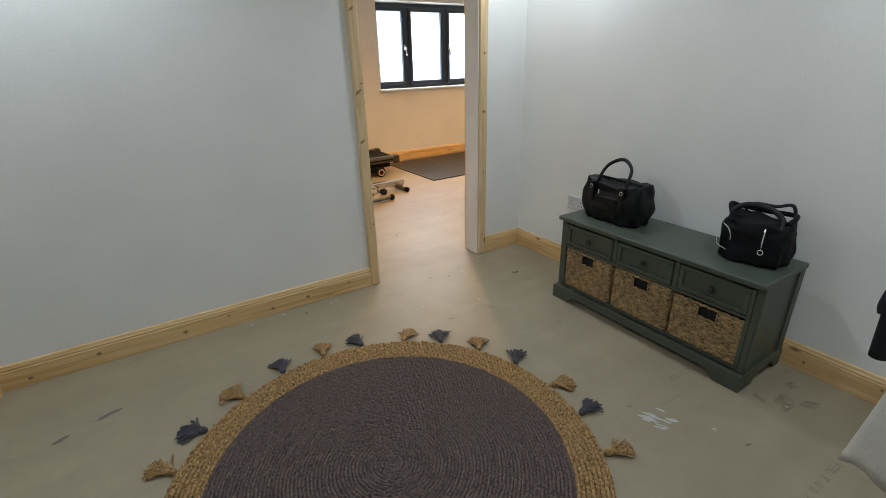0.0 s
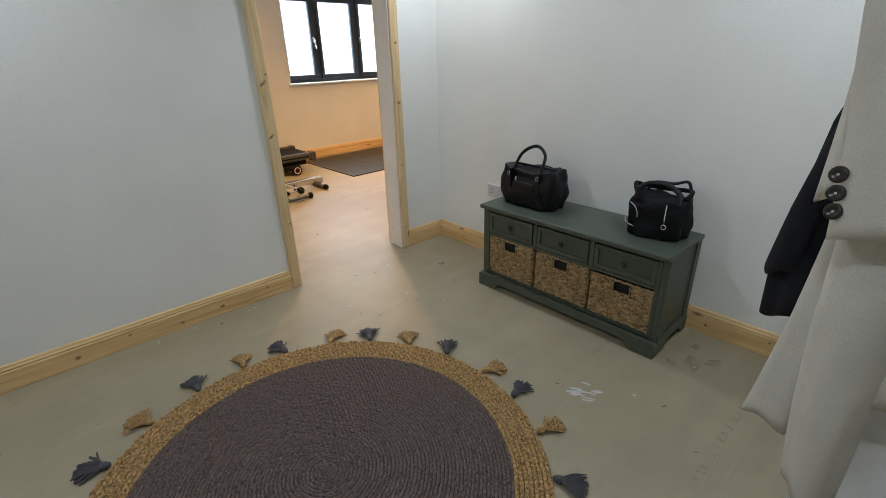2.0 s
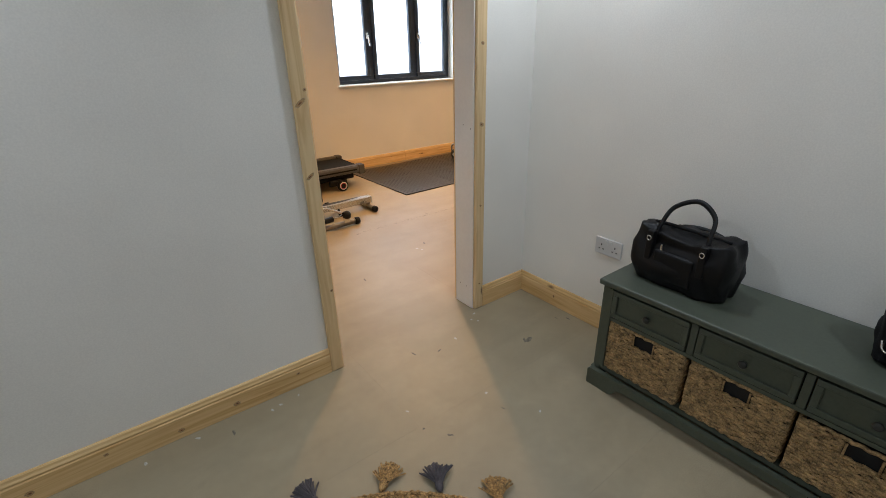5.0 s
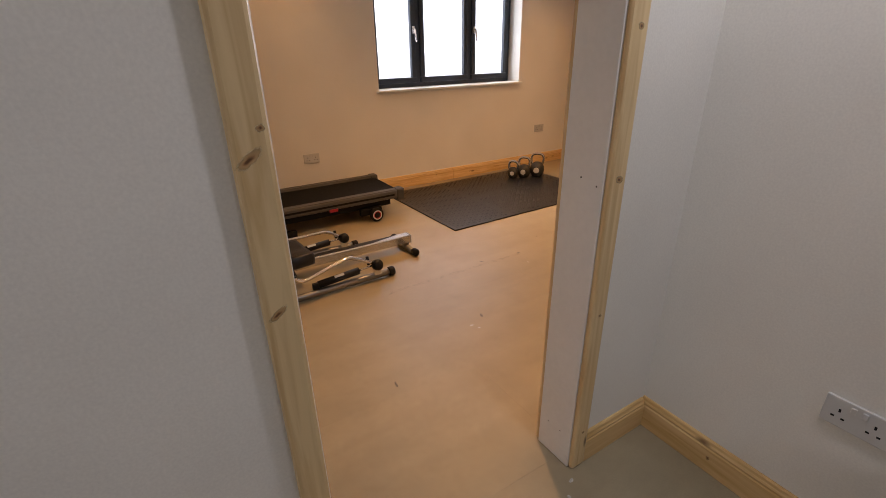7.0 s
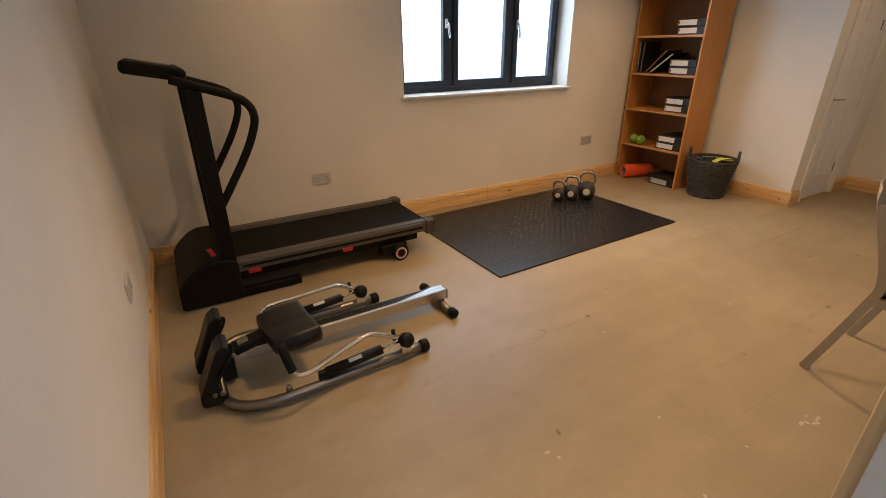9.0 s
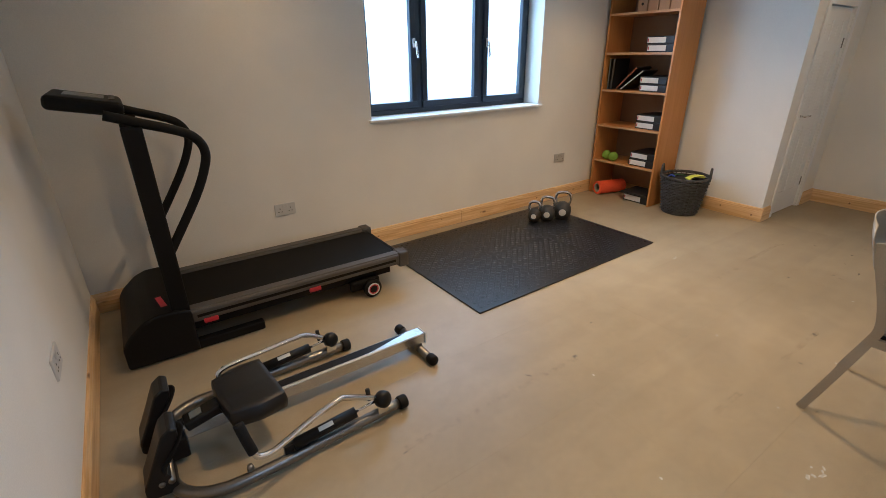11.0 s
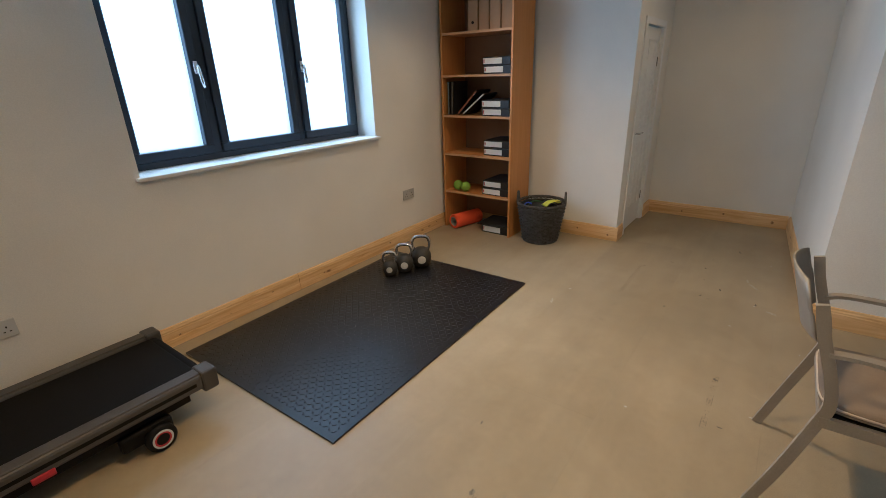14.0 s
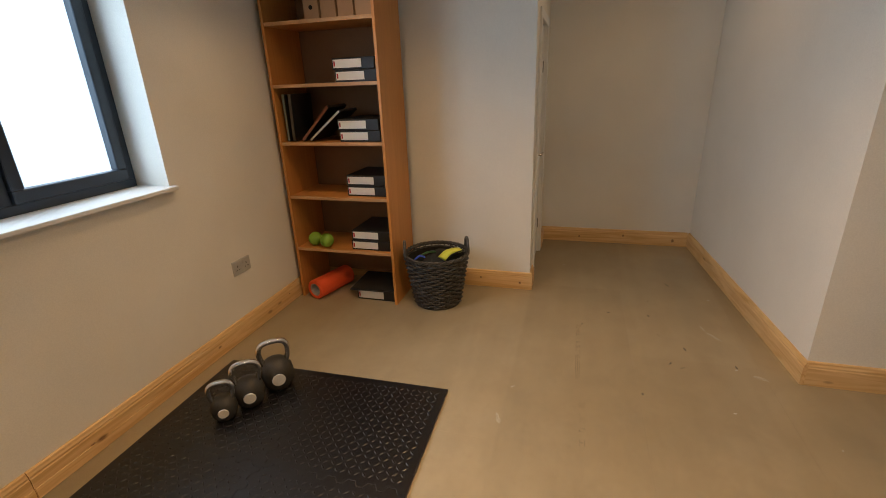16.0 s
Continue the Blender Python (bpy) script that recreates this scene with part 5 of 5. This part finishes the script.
for k, z in enumerate((SHELVES[0], SHELVES[1], SHELVES[2], SHELVES[3])):
    dx = (0.012, 0.03, 0.0, 0.02)[k]
    box_file(BX + 0.02 + dx, BY0 + 0.03 + 0.012 * (3 - k) * 0.2, z)
    box_file(BX + 0.024 + dx, BY0 + 0.033 + 0.004 * k, z + 0.068)
box_file(BX + 0.04, BY0 + 0.03, 0.0, 0.28, 0.075, 0.31, "black box file with a white label inside the bookcase")
lid = thing("folder", pose(BX + 0.02, BY0 + 0.022, 0.0785, 0, 0, 2), "flat black folder lying on the box file", "folder")
part("cover", box(0, 0, 0, 0.32, 0.33, 0.006, 0.002), FILEBLACK, lid)
part("page_block", box(0.006, 0.006, 0.0062, 0.31, 0.32, 0.012), DARK, lid)


def magazine_file(y, hole):
    f = thing("magazine_file", pose(BX + 0.03, y, SHELVES[4] + 0.0008), "brown cardboard magazine file standing on a shelf", "magazine file", "card files on the shelf")
    part("case", prism([(0, 0), (0.26, 0), (0.26, 0.31), (0.06, 0.31), (0, 0.22)], 0, 0.095, None, 0.001), CARD, f)
    if hole:
        part("finger_hole", moved(lathe([(0, 0.001), (0.012, 0.001), (0.012, -0.001), (0, -0.001)], 16), pose(-0.0008, 0.048, 0.06, 0, -90, 0)), DARK, f, "dark finger hole")


for k in range(4):
    magazine_file(BY0 + 0.03 + k * 0.108, k == 3)


def folder(y, tilt, thick, label, spine):
    f = thing("folder", pose(BX + 0.03, y, SHELVES[2] + 0.003, tilt, 0, 0), label, "folder", "folders beside box files")
    part("cover", box(0, 0, 0, 0.235, thick, 0.285, 0.002), FILEBLACK, f)
    part("spine", box(-0.0016, 0.002, 0.004, -0.0004, thick - 0.002, 0.281), spine, f, "thin spine strip")


folder(BY1 - 0.065, 0, 0.018, "black upright ring folder on the shelf", SCREEN)
folder(BY1 - 0.105, 1.5, 0.022, "dark upright folder with grey spine on the shelf", TMGREY)
folder(BY1 - 0.165, 45, 0.02, "black folder leaning against box files", RUST)
folder(BY1 - 0.215, 52, 0.016, "dark folder leaning at a slant", PALE)

for k, (dx, dy) in enumerate(((0.07, 0.605), (0.05, 0.505))):
    bl = lathe([(0.047 * math.sin(math.pi * q / 14) if 0 < q < 14 else 0, 0.047 - 0.047 * math.cos(math.pi * q / 14)) for q in range(15)], 22)
    tagged(part("exercise_ball", bl, LIME, None, "", True, pose(BX + dx, BY0 + dy, SHELVES[0] + 0.0005)), "small lime green exercise ball on a shelf", "ball", "green balls on the shelf")

roll = thing("foam_roller", pose(BX - 0.03, BY1 - 0.125, 0.0725, 0, 0, -16), "orange hollow foam roller lying on the floor", "foam roller")
rl = lathe([(0.047, 0), (0.066, 0), (0.070, 0.006), (0.070, 0.324), (0.066, 0.33), (0.047, 0.33), (0.047, 0)], 30)
part("foam", moved(rl, pose(0, 0, 0, 0, 90, 0)), ORANGE, roll)
part("core", moved(lathe([(0.040, 0.002), (0.0468, 0.002), (0.0468, 0.328), (0.040, 0.328), (0.040, 0.002)], 26), pose(0, 0, 0, 0, 90, 0)), ROLLCORE, roll, "grey plastic core", True)


# ---- willow basket ----
def willow_basket():
    b = thing("laundry_basket", pose(6.042, 5.640, 0), "round grey willow basket filled with exercise bands", "basket")
    rb, rt, h = 0.15, 0.205, 0.345
    stakes = 28
    bm = bmesh.new()
    for k in range(stakes):
        a = 2 * math.pi * k / stakes
        tube([((rb + (rt - rb) * f) * math.cos(a), (rb + (rt - rb) * f) * math.sin(a), 0.004 + h * f) for f in (0, 0.33, 0.66, 1)], 0.0042, 5, bm)
    part("stakes", bm, WILLOW, b, "", True)
    bm = bmesh.new()
    rows = 21
    for r in range(rows):
        f = (r + 0.5) / rows
        rad, z = rb + (rt - rb) * f, 0.008 + (h - 0.02) * f
        pts = []
        for k in range(stakes * 2):
            a = math.pi * k / stakes
            wob = 0.0085 * (1 if (k // 2 + r) % 2 else -1) if k % 2 == 0 else 0
            pts.append(((rad + wob) * math.cos(a), (rad + wob) * math.sin(a), z + random.uniform(-0.0022, 0.0022)))
        tube(pts, 0.0066, 6, bm, close=True)
    part("weave", bm, WILLOW, b, "", True)
    rim = bmesh.new()
    for s in range(3):
        pts = []
        for k in range(84):
            a = 2 * math.pi * k / 84
            t = 14 * a + s * 2 * math.pi / 3
            pts.append(((rt + 0.009 * math.cos(t)) * math.cos(a), (rt + 0.009 * math.cos(t)) * math.sin(a), h + 0.006 + 0.009 * math.sin(t)))
        tube(pts, 0.0065, 6, rim, close=True)
    part("rim", rim, WILLOW, b, "", True)
    part("base", lathe([(0, 0.001), (rb, 0.001), (rb, 0.012), (0, 0.012)], 30), WILLOW, b)
    # dark shell just inside the weave, seen through its gaps
    part("dark_shell", lathe([(rb - 0.006, 0.02), (rb - 0.008, 0.02), (rt - 0.02, h - 0.02), (rt - 0.018, h - 0.018), (rb - 0.006, 0.02)], 30), DARK, b)
    for an in (112, 292):
        a = radians(an)
        hp = []
        for q in range(15):
            t = math.pi * q / 14
            off = 0.055 * math.cos(t)
            hp.append((rt * math.cos(a) - off * math.sin(a), rt * math.sin(a) + off * math.cos(a), h + 0.004 + 0.092 * math.sin(t)))
        hd = tube(hp, 0.0105, 8)
        part("handle", hd, WILLOW, b, "", True)
    heap = lathe([(0, 0.29), (0.05, 0.287), (0.10, 0.275), (0.15, 0.25), (0.165, 0.22), (0.15, 0.2), (0, 0.2)], 30)
    for v in heap.verts:
        v.co += Vector((noise.noise(v.co * 14), noise.noise(v.co * 14 + Vector((3, 1, 7))), 1.1 * noise.noise(v.co * 17 + Vector((9, 2, 3))))) * 0.028
    tagged(part("exercise_clothes", heap, CLOTH, None, "", True, pose(6.042, 5.640, 0.062)), "dark heap of cloth and bands inside the willow basket", "cloth")
    for name, m2, pts, r, col in (
        # the yellow one is a booklet, built as a band like the rest
        ("resistance_band", YELLOW, [(5.962, 5.58, 0.345), (6.012, 5.545, 0.372), (6.082, 5.50, 0.366)], 0.042, "flat yellow-green booklet, shaped as a flattened tube, in the willow basket"),
        ("resistance_band", BLUE, [(5.927, 5.755, 0.335), (5.937, 5.72, 0.362), (5.952, 5.69, 0.350)], 0.016, "blue resistance band end in the willow basket"),
        ("resistance_band", GREENB, [(5.992, 5.74, 0.338), (6.002, 5.69, 0.364), (6.052, 5.66, 0.352), (6.092, 5.68, 0.340)], 0.016, "dark green resistance band in the willow basket"),
        ("skipping_rope", CLOTH, [(5.942, 5.53, 0.36), (5.962, 5.51, 0.376), (6.002, 5.47, 0.386), (6.062, 5.45, 0.375)], 0.008, "black skipping rope over the basket rim"),
    ):
        tagged(part(name, tube(smooth_path(pts, 6), r, 8, None, 0.35), m2, None, "", True), col, "exercise band")


willow_basket()


# ---- armchair ----
def metal_chair():
    ox, oy = 4.14, 3.60
    c = thing("armchair", pose(ox + 0.035, oy, 0), "greige painted metal armchair with beige seat cushion", "chair")

    def strip(pts, w, t, wide):
        """A flat bar along the points: w across the direction 'wide', t thick."""
        bm = bmesh.new()
        wd = Vector(wide).normalized()
        p = [Vector(q) - Vector((ox, oy, 0)) for q in pts]
        rings = []
        for i, q in enumerate(p):
            d = (p[min(i + 1, len(p) - 1)] - p[max(i - 1, 0)]).normalized()
            s = d.cross(wd).normalized()
            rings.append([q + wd * w / 2 + s * t / 2, q - wd * w / 2 + s * t / 2, q - wd * w / 2 - s * t / 2, q + wd * w / 2 - s * t / 2])
        return loft(rings)

    for sx in (0, 1):
        x0, x1 = ((3.905, 3.925), (4.385, 4.365))[sx]
        out = -1 if sx == 0 else 1
        back = smooth_path([(x0, 3.862, 0.001), (x0, 3.80, 0.20), (x1, 3.742, 0.40), (x1, 3.728, 0.47), (x1, 3.745, 0.56), (x1, 3.790, 0.70), (x1, 3.812, 0.79)], 6)
        part("back_leg", strip(back, 0.016, 0.033, (1, 0, 0)), CHAIRPAINT, c)
        fx = x0 + out * -0.01
        front = [(fx, 3.402, 0.001), (fx, 3.418, 0.20), (fx, 3.425, 0.42), (fx - out * -0.012, 3.425, 0.638)]
        part("front_leg", strip(front, 0.014, 0.026, (1, 0, 0)), CHAIRPAINT, c)
        arm = smooth_path([(x1, 3.765, 0.640), (x1 + out * 0.012, 3.70, 0.652), (x1 + out * 0.018, 3.55, 0.650), (x1 + out * 0.014, 3.40, 0.646)], 5)
        part("armrest", strip(arm, 0.032, 0.012, (1, 0, 0)), CHAIRPAINT, c)
        part("seat_rail", strip([(x1, 3.742, 0.405), (x1, 3.40, 0.415)], 0.018, 0.036, (1, 0, 0)), CHAIRPAINT, c)
    part("seat_bar", strip([(3.925, 3.735, 0.405), (4.365, 3.735, 0.405)], 0.018, 0.03, (0, 1, 0)), CHAIRPAINT, c)
    part("seat_bar", strip([(3.925, 3.415, 0.415), (4.365, 3.415, 0.415)], 0.018, 0.03, (0, 1, 0)), CHAIRPAINT, c)
    part("seat_pan", box(3.935 - ox, 3.41 - oy, 0.420, 4.355 - ox, 3.735 - oy, 0.428, 0.002), BLACKP, c)
    # curved back plate
    bm = bmesh.new()
    n, m2 = 18, 10
    grid = {}
    for i in range(n + 1):
        for j in range(m2 + 1):
            u, v = i / n * 2 - 1, j / m2 * 2 - 1
            rx = 1 - 0.10 * max(0, abs(v) - 0.45) ** 2 * 8
            for s in (0, 1):
                grid[i, j, s] = bm.verts.new((0 + u * 0.205 * rx, 0.212 + 0.040 * (1 - u * u) + 0.030 * (v + 0.3) + s * 0.006, 0.745 + v * 0.105 - 0.012 * u * u * (v > 0)))
    for s in (0, 1):
        for i in range(n):
            for j in range(m2):
                bm.faces.new([grid[a] for a in ((i, j, s), (i + 1, j, s), (i + 1, j + 1, s), (i, j + 1, s))])
    for i in range(n):
        for j in (0, m2):
            bm.faces.new([grid[a] for a in ((i, j, 0), (i + 1, j, 0), (i + 1, j, 1), (i, j, 1))])
    for j in range(m2):
        for i in (0, n):
            bm.faces.new([grid[a] for a in ((i, j, 0), (i, j + 1, 0), (i, j + 1, 1), (i, j, 1))])
    part("backrest", bm, CHAIRPAINT, c, "curved metal back plate", True)
    cu = bmesh.new()
    bmesh.ops.create_cube(cu, size=2.0)
    bmesh.ops.subdivide_edges(cu, edges=cu.edges[:], cuts=9, use_grid_fill=True)
    for v in cu.verts:
        q = v.co.copy()
        rr = (abs(q.x) ** 6 + abs(q.y) ** 6) ** (1 / 6)
        if rr > 1:
            q.x, q.y = q.x / rr, q.y / rr
        edge = max(abs(q.x), abs(q.y))
        v.co = (q.x * 0.208, q.y * 0.205, q.z * (0.020 - 0.010 * edge ** 6) + (0.004 * noise.noise(v.co * 3)))
    cush = tagged(part("seat_cushion", cu, CUSHION, None, "", True, pose(ox + 0.035, 3.545, 0.449)), "beige fabric seat cushion with pale piping on the chair", "cushion")
    pts = []
    for k in range(72):
        a = 2 * math.pi * k / 72
        q = Vector((math.cos(a), math.sin(a)))
        q /= (abs(q.x) ** 6 + abs(q.y) ** 6) ** (1 / 6)
        pts.append((q.x * 0.2085, q.y * 0.2055, 0.004))
    part("piping", tube(pts, 0.0042, 6, None, close=True), PIPING, cush, "pale piping", True)


metal_chair()


# ---- marks on the floor ----
def blotch(name, x, y, w, h, turn, material, label, seed, n=26):
    """A thin irregular smear lying on the boards."""
    bm = bmesh.new()
    vs = []
    for k in range(n):
        a = 2 * math.pi * k / n
        r = 1 + 0.55 * noise.noise(Vector((math.cos(a) * 1.6, math.sin(a) * 1.6, seed)))
        vs.append(bm.verts.new((w * r * math.cos(a), h * r * math.sin(a), 0.0006 + 0.00011 * (seed * 10 % 9))))
    bm.faces.new(vs)
    return tagged(part(name, bm, material, None, "", False, pose(x, y, 0, 0, 0, turn)), label, "mark", kind="structure")


srnd = random.Random(11)
for k in range(15):
    s = srnd.uniform(-1, 1)
    blotch("floor_smear", 1.936 + 0.042 * s + srnd.uniform(-0.012, 0.012), 1.406 + srnd.uniform(-0.04, 0.04), srnd.uniform(0.014, 0.040) * (1.2 - 0.5 * abs(s)), srnd.uniform(0.003, 0.008), srnd.uniform(-75, -48), CHALK, "dried white paint smear on the floor", k * 3.1)
for k, (dx, dy, w, h, tn) in enumerate(((0, 0, 0.015, 0.008, 20), (0.022, -0.010, 0.010, 0.006, 60), (0.05, -0.03, 0.018, 0.006, -20), (0.07, -0.022, 0.009, 0.005, 30), (0.09, -0.02, 0.010, 0.005, 40), (0.06, 0.01, 0.007, 0.004, 0))):
    blotch("floor_smear", 3.545 + dx, 3.695 + dy, w, h, tn, CHALK, "spots of white paint on the floor", 20 + k * 3.1)
for k, (x, y) in enumerate(((2.10, 3.02), (2.28, 3.10), (2.33, 3.14), (2.30, 3.07), (1.30, 3.12), (0.9, 3.13), (0.72, 3.12), (1.62, 2.74), (1.95, 2.62), (2.05, 2.4), (1.18, 3.10), (1.22, 3.11), (5.25, 4.05), (5.6, 3.95), (6.4, 3.9), (5.22, 5.02), (4.2, 4.35), (2.6, 4.1), (3.1, 4.0))):
    rr = random.Random(k)
    blotch("floor_fleck", x, y, rr.uniform(0.006, 0.013), rr.uniform(0.003, 0.006), rr.uniform(0, 180), CHALK, "small white paint fleck on the floor", k * 1.7, 10)


for k, (x, y, w, h, tn) in enumerate(((2.385, 2.775, 0.030, 0.012, 10), (2.37, 2.79, 0.014, 0.006, 50), (3.415, 4.675, 0.014, 0.010, 0), (4.64, 4.045, 0.012, 0.009, 20), (5.30, 4.42, 0.010, 0.006, 0), (2.05, 3.9, 0.02, 0.005, 80), (2.7, 4.15, 0.015, 0.008, 70), (0.05, 2.72, 0.05, 0.012, 15), (-0.1, 2.66, 0.03, 0.01, 20), (1.62, 2.62, 0.006, 0.004, 0), (5.75, 4.16, 0.02, 0.006, 10), (6.1, 4.3, 0.012, 0.008, 0), (6.6, 4.12, 0.03, 0.005, 20))):
    blotch("floor_scuff", x, y, w, h, tn, SCUFF, "dark scuff mark on the floorboards", 50 + k * 2.3, 18)

frnd = random.Random(5)
for k in range(46):
    x, y = (frnd.uniform(2.3, 7.2), frnd.uniform(3.7, 4.9)) if k % 2 else (frnd.uniform(0.0, 2.7), frnd.uniform(0.9, 3.1))
    if (x - 0.968) ** 2 + (y - 1.885) ** 2 < 0.9 ** 2:
        continue
    s = frnd.uniform(0.6, 1.5)
    if frnd.random() < 0.4:
        blotch("floor_fleck", x, y, 0.007 * s, 0.004 * s, frnd.uniform(0, 180), CHALK, "small white paint fleck on the floor", k * 1.3, 10)
    else:
        blotch("floor_scuff", x, y, 0.011 * s, 0.0035 * s, frnd.uniform(0, 180), SCUFF, "dark scuff mark on the floorboards", k * 1.9, 12)
for k, (x, y, w, h, tn) in enumerate(((5.92, 3.98, 0.05, 0.010, 35), (6.0, 4.02, 0.03, 0.008, 10), (5.55, 3.86, 0.035, 0.012, 60), (4.98, 5.05, 0.03, 0.010, 20))):
    blotch("floor_smear", x, y, w, h, tn, SMUDGE, "pale dusty smudge on the floor", k * 2.7 + 1)

STAIN = mat("damp_floor_stain", (0.262, 0.220, 0.145), 0.7, var=0.35, scale=22)
for k, (x, y, w, h, tn) in enumerate(((2.46, 1.17, 0.060, 0.030, 20), (2.53, 1.10, 0.040, 0.024, -30), (2.40, 1.24, 0.030, 0.014, 60), (2.60, 1.20, 0.030, 0.020, 10))):
    blotch("floor_stain", x, y, w, h, tn, STAIN, "brownish damp stain on the floor beside the bench", 70 + k * 2.9)


def floor_print(x, y, length, seed, height=0.024):
    """A faded line of unreadable print stamped along the boards."""
    rnd = random.Random(seed)
    bm, p = bmesh.new(), 0.0
    while p < length:
        w = rnd.uniform(0.008, 0.015)
        worn = rnd.random()
        for a, b, c, d in ((0, -0.5, 0.16, 0.5), (0, 0.38, 1, 0.5), (0, -0.5, 1, -0.38), (0.84, -0.5, 1, 0.5), (0, -0.06, 1, 0.06)):
            if rnd.random() < 0.52 * worn + 0.12:
                x0, x1 = p + a * w * 0.75, p + c * w * 0.75
                q = [bm.verts.new((x, y, 0.0007)) for x, y in ((x0, b * height), (x1, b * height), (x1, d * height), (x0, d * height))]
                bm.faces.new(q)
        p += w + (0.03 if rnd.random() < 0.1 else 0.0)
    tagged(part("floor_print", bm, PRINT, None, "", False, pose(x, y, 0)), "faded unreadable stamped print on the floorboards", "print", kind="structure")


for k, (x, y, ln) in enumerate(((2.40, 4.662, 1.02), (3.60, 4.055, 0.22), (4.25, 4.045, 0.42), (1.78, 0.918, 0.56), (4.90, 4.694, 0.30), (5.35, 4.715, 0.55), (2.2, 1.52, 0.3), (1.55, 5.28, 0.25))):
    floor_print(x, y, ln, k)

# ---- downlights ----
# unseen trims added at every spot lamp, the fill ones too
for sx, sy in HALL_SPOTS + ROOM_SPOTS:
    dl = thing("downlight", pose(sx, sy, CEIL), "unseen white recessed ceiling downlight", "downlight", "ceiling downlights")
    part("trim", lathe([(0.036, 0.0), (0.048, 0.0), (0.048, -0.006), (0.040, -0.009), (0.036, -0.006), (0.036, 0.0)], 24), PLASTIC_W, dl)


# ---- floor panels ----
def floors():
    base = tagged(part("floor", box(HX0 - 0.14, HY0 - 0.14, -0.2, AX + 0.2, WY + 0.3, -0.006), GAP), "dark joints under chipboard floor panels", "floor", kind="structure")
    shared = {}
    w, length, g = 0.6, 2.4, 0.0002
    x_lo, x_hi, y_lo, y_hi = HX0, AX, HY0, WY
    row, y = 0, WY - 0.42 - 12 * w
    while y < y_hi:
        x = x_lo - length + (0.35 + 0.81 * row) % length
        while x < x_hi:
            a, b, c, d = max(x, x_lo), min(x + length, x_hi), max(y, y_lo), min(y + w, y_hi)
            if b - a > 0.02 and d - c > 0.02:
                key = (round(b - a, 3), round(d - c, 3))
                if key not in shared:
                    shared[key] = mesh("floor_panel", box(0, 0, -0.006, b - a - g, d - c - g, 0.0, 0.0002, 1), BOARD)
                ob = new("floor_panel", shared[key])
                ob.location, ob.parent = (a, c, 0), base
            x += length
        y += w
        row += 1


floors()
